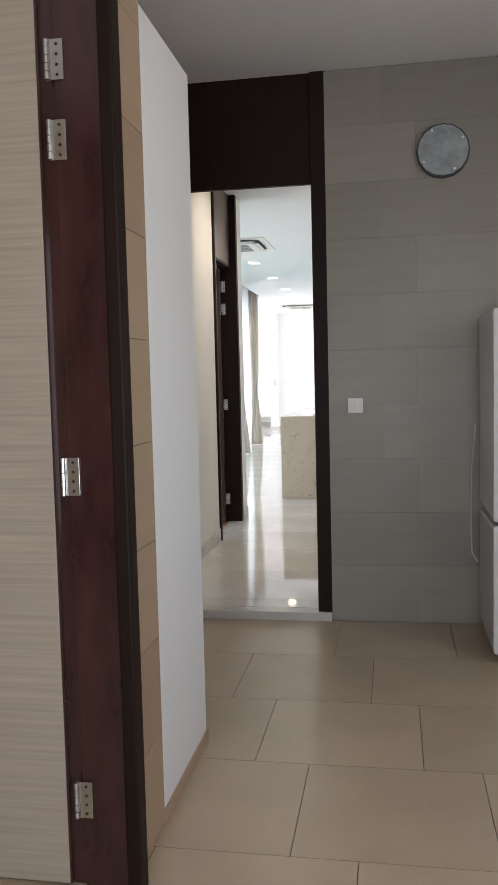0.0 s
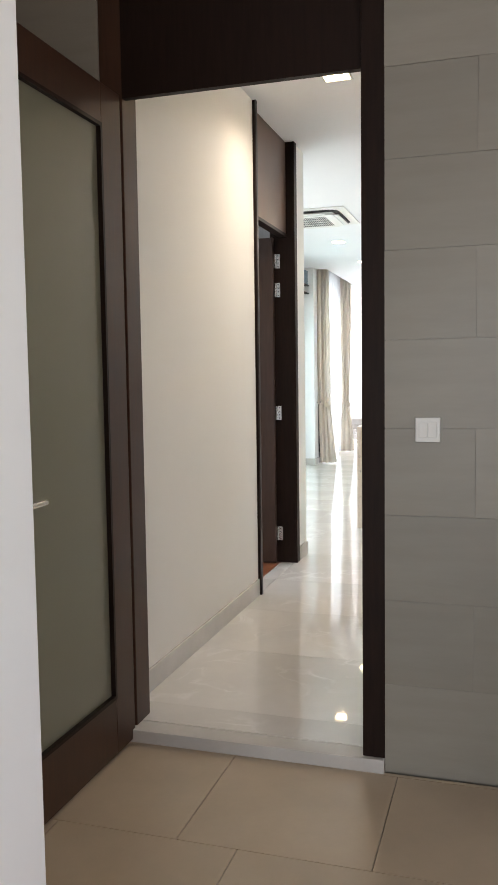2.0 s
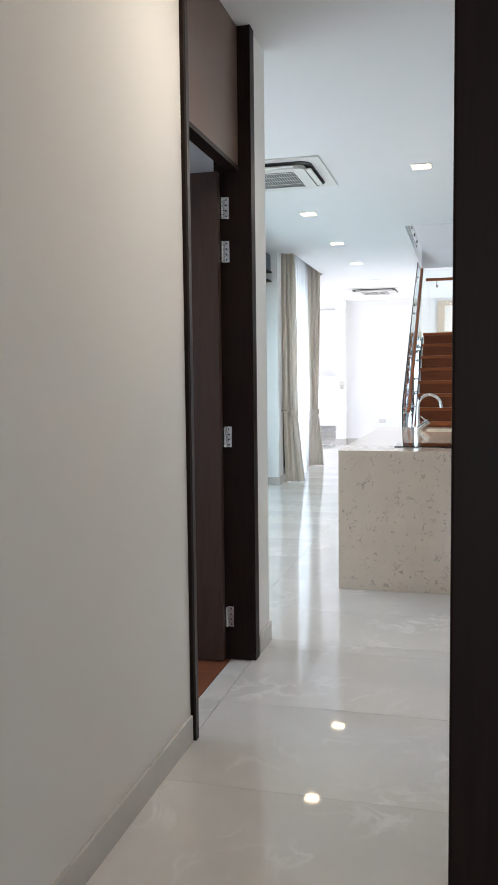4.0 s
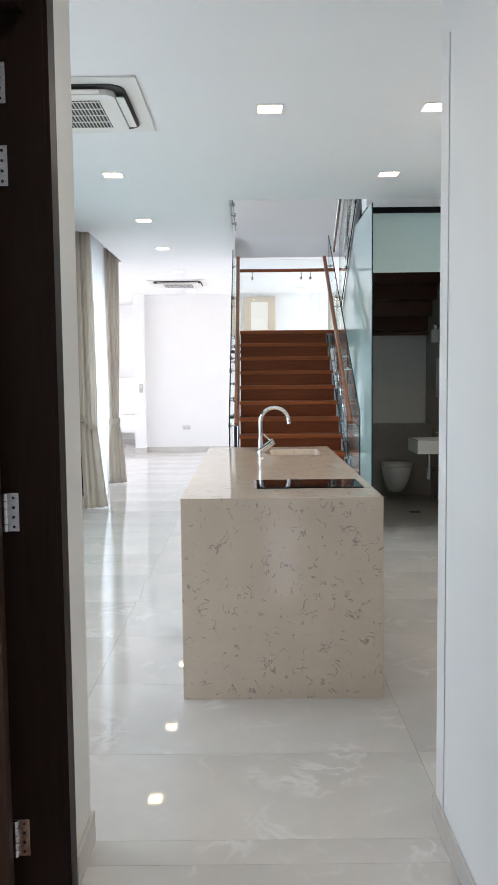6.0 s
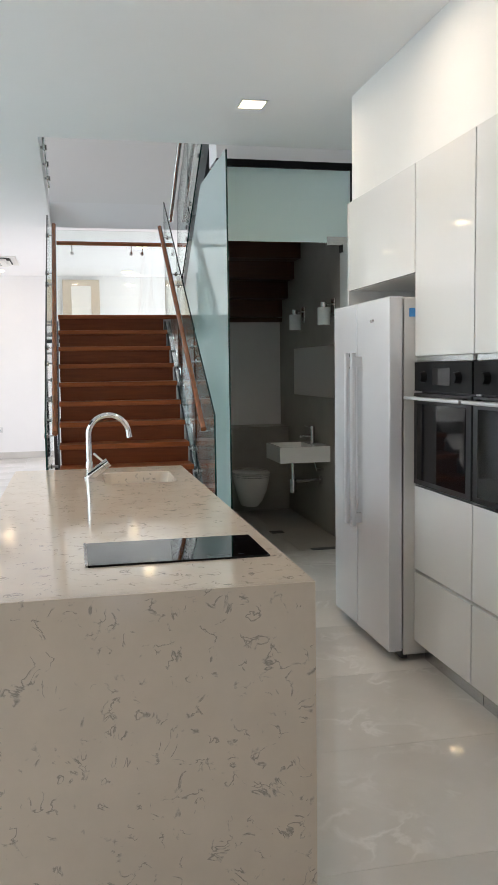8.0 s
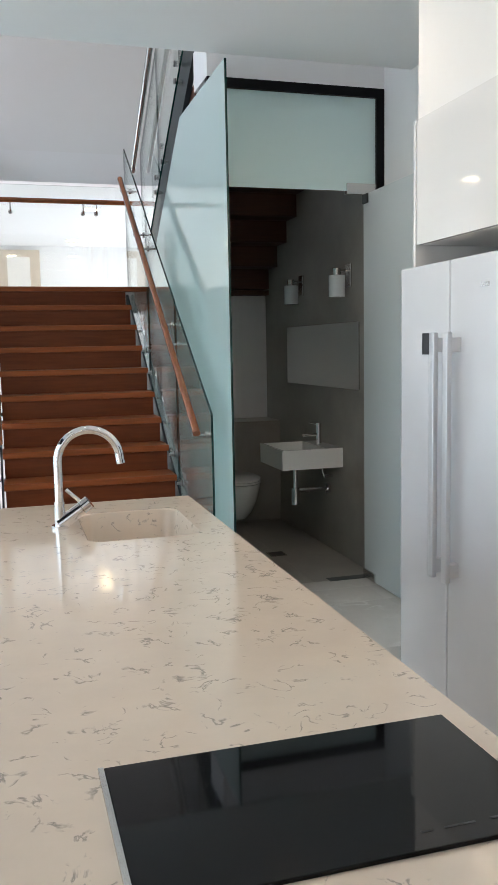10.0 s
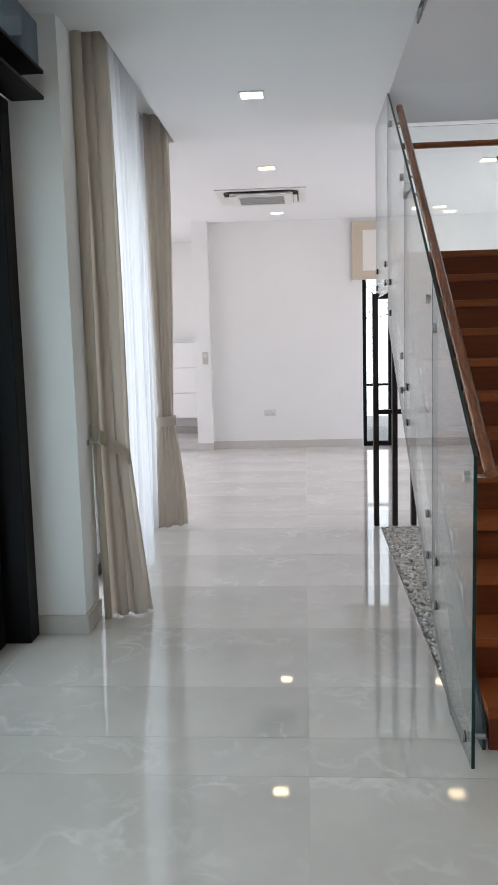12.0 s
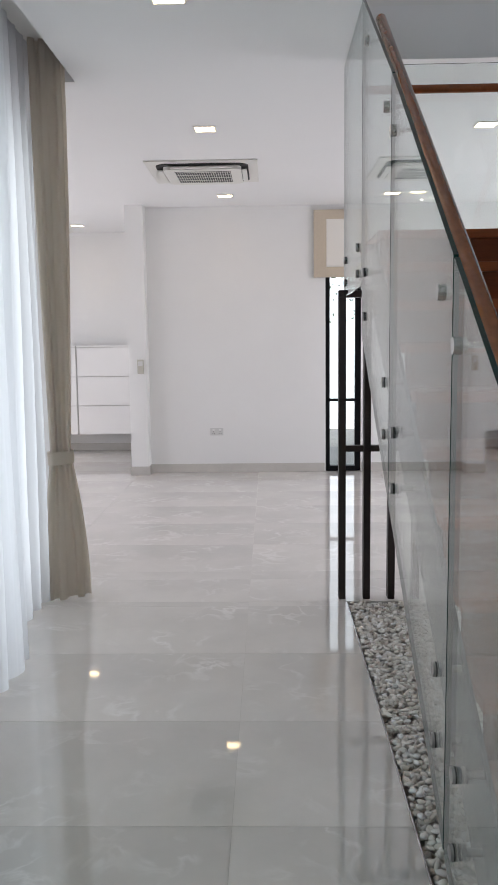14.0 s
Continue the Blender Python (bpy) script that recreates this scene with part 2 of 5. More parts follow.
M_CURTAIN = shader_pair("beige_linen", ("ShaderNodeBsdfDiffuse", (0.76, 0.72, 0.655), 0.6), ("ShaderNodeBsdfTranslucent", (0.80, 0.74, 0.66), None), grazing=False, low=0.45)
M_SHEER = shader_pair("white_sheer", ("ShaderNodeBsdfTranslucent", (0.83, 0.845, 0.865), None), ("ShaderNodeBsdfTransparent", (0.95, 0.96, 0.98), None), grazing=False, low=0.18)
M_BLUEGLASS = shader_pair("blue_tinted_glass", ("ShaderNodeBsdfTransparent", (0.20, 0.33, 0.42), None), ("ShaderNodeBsdfGlossy", (0.75, 0.88, 0.97), 0.06), low=0.08, power=3.0)
M_BLIND = mat("beige_blind_fabric", (0.56, 0.48, 0.38), 0.9, var=0.04, scale=40, spec=0.1)
M_BLINDLIGHT = shader_pair("backlit_blind_fabric", ("ShaderNodeBsdfTranslucent", (0.9, 0.86, 0.78), None), ("ShaderNodeBsdfDiffuse", (0.84, 0.81, 0.76), None), grazing=False, low=0.92)
M_PEBBLE = mat("pale_river_pebble", (0.64, 0.59, 0.53), 0.55, var=0.05, scale=30)
M_LAMP = glowing("lit_diffuser", (1.0, 0.74, 0.40), 10.0)
M_GROUND = mat("grey_patio_stone", (0.30, 0.29, 0.27), 0.8, var=0.12, scale=2)
M_DOOR = mat("dark_brown_door_veneer", (0.055, 0.03, 0.02), 0.45, var=0.2, scale=9, stretch=(6, 6, 0.5))
# emission gives the card outside its daylight brightness
M_BACKDROP = glowing("glowing_backdrop_card", (0.97, 0.98, 1.0), 1.3)
M_LEAF = mat("hedge_leaf", (0.09, 0.12, 0.04), 0.5, var=0.3, scale=4)


def frosted(name, colour, through_amount, rough):
    """Etched glass: scatters what light there is behind, with a soft gloss in front."""
    m = bpy.data.materials.new(name)
    m.use_nodes = True
    nt = m.node_tree
    nt.nodes.remove(nt.nodes["Principled BSDF"])
    a, b, g = (nt.nodes.new("ShaderNodeBsdf" + k) for k in ("Translucent", "Diffuse", "Glossy"))
    for s in (a, b):
        s.inputs["Color"].default_value = (*colour, 1)
    g.inputs["Roughness"].default_value = rough
    m1, m2 = nt.nodes.new("ShaderNodeMixShader"), nt.nodes.new("ShaderNodeMixShader")
    m1.inputs["Fac"].default_value = through_amount
    nt.links.new(b.outputs[0], m1.inputs[1])
    nt.links.new(a.outputs[0], m1.inputs[2])
    lw = nt.nodes.new("ShaderNodeLayerWeight")
    pw = nt.nodes.new("ShaderNodeMath")
    pw.operation = "POWER"
    pw.inputs[1].default_value = 4.0
    nt.links.new(lw.outputs["Facing"], pw.inputs[0])
    mr = nt.nodes.new("ShaderNodeMapRange")
    mr.inputs["To Min"].default_value, mr.inputs["To Max"].default_value = 0.06, 0.9
    nt.links.new(pw.outputs[0], mr.inputs["Value"])
    nt.links.new(mr.outputs["Result"], m2.inputs["Fac"])
    nt.links.new(m1.outputs[0], m2.inputs[1])
    nt.links.new(g.outputs[0], m2.inputs[2])
    nt.links.new(m2.outputs[0], nt.nodes["Material Output"].inputs["Surface"])
    return m


M_FROST = frosted("aqua_frosted_glass", (0.69, 0.86, 0.85), 0.17, 0.05)
M_FROSTDOOR = frosted("white_frosted_glass", (0.78, 0.82, 0.82), 0.3, 0.15)
M_FROSTBROWN = frosted("dim_frosted_glass", (0.36, 0.345, 0.245), 0.5, 0.3)


# ---- mesh helpers ----
def box(bm, x0, y0, z0, x1, y1, z1, bevel=0.0, mi=0):
    x0, x1, y0, y1, z0, z1 = min(x0, x1), max(x0, x1), min(y0, y1), max(y0, y1), min(z0, z1), max(z0, z1)
    made = bmesh.ops.create_cube(bm, size=1)["verts"]
    for v in made:
        v.co = Vector(((x0 + x1) / 2 + v.co.x * (x1 - x0), (y0 + y1) / 2 + v.co.y * (y1 - y0), (z0 + z1) / 2 + v.co.z * (z1 - z0)))
    faces = {f for v in made for f in v.link_faces}
    for f in faces:
        f.material_index = mi
    if bevel:
        bmesh.ops.bevel(bm, geom=list({e for f in faces for e in f.edges}), offset=bevel, segments=2, affect="EDGES", profile=0.6)
    return bm


def boxes(*rows, bevel=0.0):
    bm = bmesh.new()
    for r in rows:
        box(bm, *r, bevel=bevel)
    return bm


def prism(points, axis, a, b, bevel=0.0):
    """A flat outline, pushed along an axis from a to b. The outline lies in the other two axes, in their order."""
    bm = bmesh.new()
    def at(p, d):
        return {"x": (d, p[0], p[1]), "y": (p[0], d, p[1]), "z": (p[0], p[1], d)}[axis]
    va, vb = [bm.verts.new(at(p, a)) for p in points], [bm.verts.new(at(p, b)) for p in points]
    bm.faces.new(va), bm.faces.new(list(reversed(vb)))
    for i in range(len(points)):
        j = (i + 1) % len(points)
        bm.faces.new((va[i], vb[i], vb[j], va[j]))
    bmesh.ops.recalc_face_normals(bm, faces=bm.faces)
    if bevel:
        bmesh.ops.bevel(bm, geom=list(bm.edges), offset=bevel, segments=2, affect="EDGES", profile=0.6)
    return bm


def rod(bm, p, q, r, r2=None, seg=16):
    p, q = Vector(p), Vector(q)
    d = q - p
    m = Matrix.Translation((p + q) / 2) @ d.to_track_quat("Z", "Y").to_matrix().to_4x4()
    bmesh.ops.create_cone(bm, cap_ends=True, segments=seg, radius1=r, radius2=r if r2 is None else r2, depth=d.length, matrix=m)
    return bm


def rods(*rows):
    bm = bmesh.new()
    for r in rows:
        rod(bm, *r)
    return bm


def tube(points, r, seg=14):
    """A round bar along a line of points."""
    bm = bmesh.new()
    pts = [Vector(p) for p in points]
    rings, side = [], None
    for i, p in enumerate(pts):
        d = (pts[min(i + 1, len(pts) - 1)] - pts[max(i - 1, 0)]).normalized()
        if side is None:
            side = d.orthogonal().normalized()
        side = (side - d * side.dot(d)).normalized()
        up = d.cross(side)
        rings.append([bm.verts.new(p + r * (math.cos(a) * side + math.sin(a) * up)) for a in (2 * math.pi * k / seg for k in range(seg))])
    for a, b in zip(rings, rings[1:]):
        for k in range(seg):
            bm.faces.new((a[k], a[(k + 1) % seg], b[(k + 1) % seg], b[k]))
    bm.faces.new(list(reversed(rings[0]))), bm.faces.new(rings[-1])
    bmesh.ops.recalc_face_normals(bm, faces=bm.faces)
    return bm


def smooth_mesh(me, angle=35):
    me.shade_smooth()
    me.set_sharp_from_angle(angle=radians(angle))


def part(name, bm, material, parent=None, label="", smooth=False):
    me = bpy.data.meshes.new(name)
    bm.to_mesh(me)
    bm.free()
    for m in material if isinstance(material, (list, tuple)) else (material,):
        me.materials.append(m)
    if smooth:
        smooth_mesh(me)
    ob = new(name, me)
    if parent:
        ob.parent = parent
    if label:
        ob["label"] = label
    return ob


def thing(name, label, category, at=(0, 0, 0), group="", kind=""):
    """An empty at a thing's base; parts are built in the thing's own metres about it."""
    ob = new(name)
    ob.location = at
    ob.empty_display_size = 0.1
    return tagged(ob, label, category, group, kind)


def structure(name, bm, material, label="", category="wall"):
    return tagged(part(name, bm, material), label, category, kind="structure")


def pane(outline, axis, a, b, glass, edge):
    """A sheet of glass with its rim in a darker green."""
    bm = prism(outline, axis, a, b)
    k = "xyz".index(axis)
    for f in bm.faces:
        f.normal_update()
        f.material_index = 0 if abs(f.normal[k]) > 0.9 else 1
    return bm, [glass, edge]


def rect(a0, b0, a1, b1):
    return [(a0, b0), (a1, b0), (a1, b1), (a0, b1)]


# ---- the setting: floors, walls, ceilings ----
H = 2.98
floor = structure("floor", boxes((-2.75, 2.62, -0.2, -0.62, 14.33, -0.004), (-0.62, 2.62, -0.2, 2.75, 10.95, -0.004), (0.62, 10.95, -0.2, 2.75, 14.33, -0.004), (-0.62, 10.95, -0.2, 0.62, 14.33, -0.045),
                                 (-5.4, 14.33, -0.2, 2.75, 21.3, -0.004)), M_GROUT, "polished pale grey marble tile floor", "floor")
floor_kitchen = structure("floor_2", boxes((-1.6, -3.5, -0.25, 2.3, 2.54, -0.058)), M_TILEGROUT, "beige ceramic tile floor of back kitchen", "floor")
floor_room = structure("floor_3", boxes((-3.6, 3.9, -0.2, -1.065, 6.0, -0.001)), M_WOODFLOOR, "red-brown timber floor of side room", "floor")
threshold = structure("trim_threshold", boxes((-0.95, 2.528, -0.2, 0.1, 2.62, -0.002), bevel=0.004), M_SKIRT, "grey marble step at kitchen doorway", "threshold")

# ceilings
structure("ceiling", boxes((-2.75, 2.66, H, -0.617, 12.27, 3.25), (-2.15, 12.27, H, -0.617, 14.6, 3.25), (-2.42, 12.27, 3.16, -2.15, 14.6, 3.25), (-0.617, 2.66, H, 2.75, 10.78, 3.25), (-5.4, 14.6, H, -0.617, 21.3, 3.25), (-0.617, 14.33, H, 2.75, 21.3, 3.25)),
          M_CEIL, "smooth white painted ceiling", "ceiling")
structure("ceiling_2", boxes((-1.8, -3.5, 2.95, 2.4, 2.656, 3.15)), M_CEIL, "white painted ceiling of back kitchen", "ceiling")
structure("ceiling_3", boxes((-3.6, 3.9, H, -1.12, 6.0, 3.2)), M_CEIL, "white painted ceiling of side room", "ceiling")
structure("ceiling_4", boxes((-3.2, 8.0, 5.7, 2.0, 14.6, 5.9)), M_CEIL, "white ceiling above the stairwell", "ceiling")

# walls
structure("wall_corridor_left", boxes((-1.12, 2.68, 0, -0.96, 4.54, H), (-1.12, 5.54, 0, -0.95, 5.78, H)), M_CREAM, "cream painted corridor wall")
structure("wall_corridor_right", boxes((0.14, 2.68, 0, 0.30, 5.80, H), (0.27, 5.80, 0, 0.30, 5.814, 2.41), (0.14, 5.80, 2.41, 0.30, 5.814, H), (0.14, 5.814, 0, 0.30, 5.91, H)), M_WALL, "white painted corridor wall with shadow groove")
structure("wall_kitchen_door", boxes((0.10, 2.56, -0.1, 2.4, 2.68, 3.0), (-1.8, 2.56, -0.1, -0.95, 2.68, 3.0)), M_WALLTILE, "grey tiled wall of back kitchen")
structure("wall_west_return", boxes((-2.75, 5.62, 0, -1.12, 5.78, H)), M_WALL, "white painted wall beside corridor")
structure("wall_pier", boxes((-2.56, 12.02, 0, -2.30, 12.29, H)), M_WALL, "white painted pier between glazed door and window")
structure("wall_pier_far", boxes((-2.62, 14.63, 0, -2.36, 14.78, H), (-5.4, 14.63, 0, -2.62, 14.78, H)), M_WALL, "white painted wall past the curtains")
structure("wall_window_head", boxes((-2.62, 12.29, 2.72, -2.42, 14.63, 3.25), (-2.75, 5.78, 2.93, -2.56, 12.02, H)), M_WALL, "white painted lintel over windows")
structure("wall_far", boxes((-2.42, 19.08, 0, -0.417, 19.26, H), (-0.017, 19.08, 0, 2.75, 19.26, H), (-0.417, 19.08, 2.45, -0.017, 19.26, H)), M_WALL, "white painted end wall with narrow window")
structure("wall_partition", boxes((-2.62, 18.90, 0, -2.42, 21.2, H)), M_WALL, "white painted partition end")
structure("wall_north", boxes((-5.4, 21.1, 0, -2.62, 21.3, H)), M_WALL, "off-white wall of far room")
structure("wall_west_far", boxes((-5.4, 14.78, 0, -5.2, 21.1, 0.3), (-5.4, 14.78, 2.7, -5.2, 21.1, H)), M_WALL, "white painted outer wall of far room")
structure("wall_east", boxes((1.738, 5.91, 0, 1.90, 14.33, 5.7), (1.738, 14.33, 0, 2.6, 14.45, 2.98)), M_WALL, "white painted wall behind cabinets and stairs")
structure("wall_east_far", boxes((2.6, 14.33, 0, 2.75, 19.08, 0.2), (2.6, 14.33, 2.5, 2.75, 19.08, H)), M_WALL, "white painted outer wall")
structure("wall_kitchen_return", boxes((0.30, 5.75, 0, 1.90, 5.91, H)), M_WALL, "white painted wall at kitchen end")
structure("wall_stair_upper", boxes((-3.2, 14.34, 3.25, 1.70, 14.5, 5.7), (-0.617, 14.335, 2.985, 1.70, 14.5, 3.25)), M_WALL, "white wall above stair landing")
structure("wall_upper_west", boxes((-3.2, 8.0, 3.25, -3.05, 14.34, 3.6), (-3.2, 8.0, 5.4, -3.05, 14.34, 5.7), (-3.05, 8.0, 3.25, 1.7, 8.15, 5.7)), M_WALL, "white walls of upper floor")
structure("wall_room", boxes((-3.75, 3.9, 0, -3.6, 6.0, 1.0), (-3.75, 3.9, 2.4, -3.6, 6.0, H), (-3.6, 3.75, 0, -1.12, 3.9, H), (-3.6, 5.80, 0, -2.75, 6.0, H)), M_WALL, "white walls of side room")
structure("wall_back_kitchen", boxes((-1.8, -3.5, -0.1, -1.6, 2.56, 3.0), (2.2, -3.5, -0.1, 2.4, -1.25, 3.0), (2.2, 0.85, -0.1, 2.4, 2.56, 3.0), (2.2, -1.25, -0.1, 2.4, 0.85, 1.08), (2.2, -1.25, 2.42, 2.4, 0.85, 3.0), (-1.6, -3.5, -0.1, -0.35, -3.3, 3.0), (1.4, -3.5, -0.1, 2.2, -3.3, 3.0), (-0.35, -3.5, 2.3, 1.4, -3.3, 3.0)),
          M_BEIGETILE, "beige tiled walls round back kitchen")
structure("wall_wc_back", boxes((0.66, 13.36, 0, 1.70, 13.48, 1.9)), M_WALL, "pale painted back wall of washroom")
structure("wall_wc_side", boxes((1.685, 11.2, 0, 1.70, 13.36, 3.3)), M_STONE, "grey stone wall of washroom")
# tiled end of the wall beside the camera and the lower white screen wall
tile_stub = structure("wall_tiled_stub", boxes((-0.9, 0.06, -0.06, -0.272, 0.36, 2.95)), M_TILEGROUT, "beige tiled wall end beside timber door")
structure("wall_screen", boxes((-0.39, 0.36, -0.06, -0.262, 0.94, 2.395), bevel=0.003), M_WALL, "low white painted screen wall")
structure("baseboard_screen", boxes((-0.2615, 0.36, -0.05, -0.255, 0.943, 0.0)), M_BEIGETILE, "brown tile skirting of screen wall", "baseboard")


def skirting(name, rows, label="beige marble skirting along wall"):
    structure(name, boxes(*rows, bevel=0.003), M_SKIRT, label, "baseboard")


skirting("baseboard", [(-0.96, 2.70, 0, -0.948, 4.535, 0.1)])
skirting("baseboard_2", [(-0.95, 5.545, 0, -0.938, 5.792, 0.1), (-1.12, 5.78, 0, -0.95, 5.792, 0.1)])
skirting("baseboard_3", [(0.128, 2.70, 0, 0.14, 5.92, 0.08)])
skirting("baseboard_4", [(-2.545, 12.008, 0, -2.288, 12.02, 0.1), (-2.30, 12.02, 0, -2.288, 12.29, 0.1)])
skirting("baseboard_5", [(-2.42, 19.068, 0, -0.43, 19.08, 0.1), (-0.005, 19.068, 0, 2.6, 19.08, 0.1)])
skirting("baseboard_6", [(-2.632, 18.888, 0, -2.408, 18.90, 0.1), (-2.42, 18.90, 0, -2.408, 19.068, 0.1)])
skirting("baseboard_7", [(-5.2, 21.085, 0, -2.62, 21.1, 0.1)])

# ---- outdoors ----
structure("ground", boxes((-400, -400, -0.5, 400, 400, -0.26)), M_GROUND, "grey stone paving and open ground outside", "ground")
gw = thing("garden_wall", "pale rendered garden boundary wall", "wall", (-7.5, 9, -0.26), kind="structure")
part("wall_body", boxes((-0.1, -14, 0, 0.1, 16, 2.2)), M_WALL, gw)
part("coping", boxes((-0.14, -14, 2.2, 0.14, 16, 2.26)), M_SKIRT, gw)


def hedge(at, w, d, h, seed):
    rng = np.random.default_rng(seed)
    ob = thing("hedge", "dense green hedge outside the narrow window", "hedge", at)
    n = 420
    c = rng.uniform((-w / 2, -d / 2, 2.0), (w / 2, d / 2, h), (n, 3))
    a, tilt, s = rng.uniform(0, 6.28, n), rng.uniform(-0.9, 0.9, n), rng.uniform(0.012, 0.03, n)
    vs, fs = [], []
    for i in range(n):
        u = Vector((math.cos(a[i]), math.sin(a[i]), tilt[i])).normalized() * s[i] * 1.6
        v = u.orthogonal().normalized() * s[i] * 0.7
        o = Vector(c[i])
        k = len(vs)
        vs += [o - u, o - v * 0.9 + Vector((0, 0, 0.006)), o + u, o + v]
        fs.append((k, k + 1, k + 2, k + 3))
    me = bpy.data.meshes.new("foliage")
    me.from_pydata(vs, [], fs)
    me.materials.append(M_LEAF)
    f = new("foliage", me)
    f.parent = ob
    part("stem", rods(((0, 0, 0), (0, 0, h * 0.8), 0.03, 0.015)), M_POST, ob)


hedge((-0.2, 23.0, -0.26), 3.0, 0.7, 2.75, 3)
# added card that glows in place of the bright outdoors
structure("backdrop", boxes((-6, 26.0, -0.3, 6, 26.1, 6)), M_BACKDROP, "glowing white card standing in for daylight beyond the narrow window", "backdrop")

# unseen slab, added to keep sky light off the floor by the glazed doors
structure("sky_blocker_slab", boxes((-6.2, 4.5, 3.0, -2.76, 14.4, 3.2)), M_WALL, "unseen white slab added outside to hold back sky light", "roof")

# ---- glazed doors and windows ----
def glazed_unit(name, y0, y1, x, z0, z1, label, stile=0.07):
    """A black-framed pane in a wall that runs along y."""
    ob = thing(name, label, "window", (x, y0, z0), kind="structure")
    w, h = y1 - y0, z1 - z0
    for a, b, c, d in ((0, 0, stile, h), (w - stile, 0, w, h), (stile, 0, w - stile, stile * 1.3), (stile, h - stile, w - stile, h)):
        part("window_frame", boxes((-0.035, a, b, 0.035, c, d), bevel=0.004), M_BLACK, ob)
    bm, ms = pane(rect(stile - 0.01, stile, w - stile + 0.01, h - stile + 0.01), "x", -0.005, 0.005, M_PANE, M_EDGE)
    p = part("pane", bm, ms, ob)
    p.visible_shadow = False
    return ob


for i in range(5):
    glazed_unit("door_glazed", 5.80 + i * 1.215, 5.80 + (i + 1) * 1.215 - 0.004, -2.63 if i % 2 else -2.70, 0.0, 2.42, "tall black-framed glass patio door")
structure("trim_door_post", boxes((-2.74, 11.885, 0, -2.545, 12.016, 2.6), bevel=0.004), M_BLACK, "black steel door post beside white pier", "door frame")
head = thing("door_header", "black steel channel over the glazed doors", "beam", (-2.52, 5.8, 2.42), kind="structure")
part("lintel", boxes((-0.23, 0, 0, -0.03, 6.085, 0.17)), M_BLACK, head)
part("lower_flange", boxes((0.0, 0, 0.17, 0.155, 6.19, 0.185)), M_BLACK, head)
part("web", boxes((-0.02, 0, 0.185, 0.05, 6.19, 0.285)), M_BLACK, head)
part("upper_flange", boxes((0.05, 0, 0.285, 0.16, 6.19, 0.30)), M_BLACK, head)
bm, ms = pane(rect(5.8, 2.72, 11.99, 2.93), "x", -2.39, -2.38, M_BLUEGLASS, M_EDGE)
cl = tagged(part("window_clerestory", bm, ms), "blue-tinted glass strip above door header", "window", kind="structure")
cl.visible_shadow = False
for i in range(2):
    glazed_unit("window_1", 12.29 + i * 1.17, 12.29 + (i + 1) * 1.17 - 0.004, -2.53, 0.0, 2.72, "black-framed full-height window behind curtains", 0.06)
far_win = thing("window_2", "narrow black-framed full-height window", "window", (-0.417, 19.16, 0), kind="structure")
for r in ((0, 0, 0.05, 2.45), (0.337, 0, 0.40, 2.45), (0.05, 0, 0.337, 0.06), (0.05, 2.39, 0.337, 2.45), (0.05, 0.80, 0.337, 0.83)):
    part("window_frame", boxes((r[0], -0.05, r[1], r[2], 0.03, r[3]), bevel=0.003), M_BLACK, far_win)
bm, ms = pane(rect(0.045, 0.05, 0.345, 2.4), "y", -0.012, -0.004, M_PANE, M_EDGE)
part("pane", bm, ms, far_win).visible_shadow = False
for nm, r in (("window_3", (2.67, 14.5, 0.2, 19.0, 2.5)),):
    o = thing(nm, "wide black-framed side window", "window", (r[0], r[1], r[2]), kind="structure")
    w = r[3] - r[1]
    for k in range(5):
        part("window_frame", boxes((-0.03, k * (w - 0.06) / 4, 0, 0.03, k * (w - 0.06) / 4 + 0.06, 2.3)), M_BLACK, o)

# ---- corridor doors ----
def hinge(parent, at, flip=1, h=0.1, w=0.035):
    hg = part("hinge", boxes((-0.004 * flip, -0.002, -h / 2, w * flip, 0.002, h / 2), bevel=0.001), M_STEEL, parent, "satin steel butt hinge")
    hg.location = at
    bm = bmesh.new()
    for k in range(5):
        rod(bm, (0, -0.006, -h / 2 + k * h / 5 + 0.001), (0, -0.006, -h / 2 + (k + 1) * h / 5 - 0.001), 0.007, seg=10)
    part("knuckle", bm, M_STEEL, hg, smooth=True)
    bm = bmesh.new()
    for k in range(4):
        rod(bm, (w * 0.6 * flip, -0.003, -h / 2 + (k + 0.5) * h / 4), (w * 0.6 * flip, -0.0005, -h / 2 + (k + 0.5) * h / 4), 0.004, seg=8)
    part("screws", bm, M_OVENSTEEL, hg)
    return hg


frame1 = thing("door_frame_1", "dark wenge frame of kitchen doorway with head panel", "door frame", (0, 2.57, 0), kind="structure")
part("jamb", boxes((0.022, -0.02, -0.05, 0.104, 0.12, 2.95), bevel=0.003), M_WENGE, frame1)
part("jamb", boxes((-0.95, 0.0, -0.05, -0.861, 0.12, 2.95), bevel=0.003), M_BROWN, frame1)
part("head_panel", boxes((-0.861, 0.0, 2.365, 0.022, 0.03, 2.95)), M_WENGE, frame1)
part("head_backing", boxes((-0.861, 0.03, 2.42, 0.022, 0.1, 2.95)), M_WALL, frame1)
leaf1 = thing("door_1", "open brown timber door with frosted glass panel", "door", (-0.861, 2.55, -0.04), kind="structure")
for nm, r in (("stile", (0, -0.15, 2.41)), ("stile", (-0.86, -0.71, 2.41))):
    part(nm, boxes((-0.04, r[0], 0, 0.0, r[1], r[2]), bevel=0.003), M_BROWN, leaf1)
part("rail", boxes((-0.04, -0.71, 0, 0.0, -0.15, 0.21), bevel=0.003), M_BROWN, leaf1)
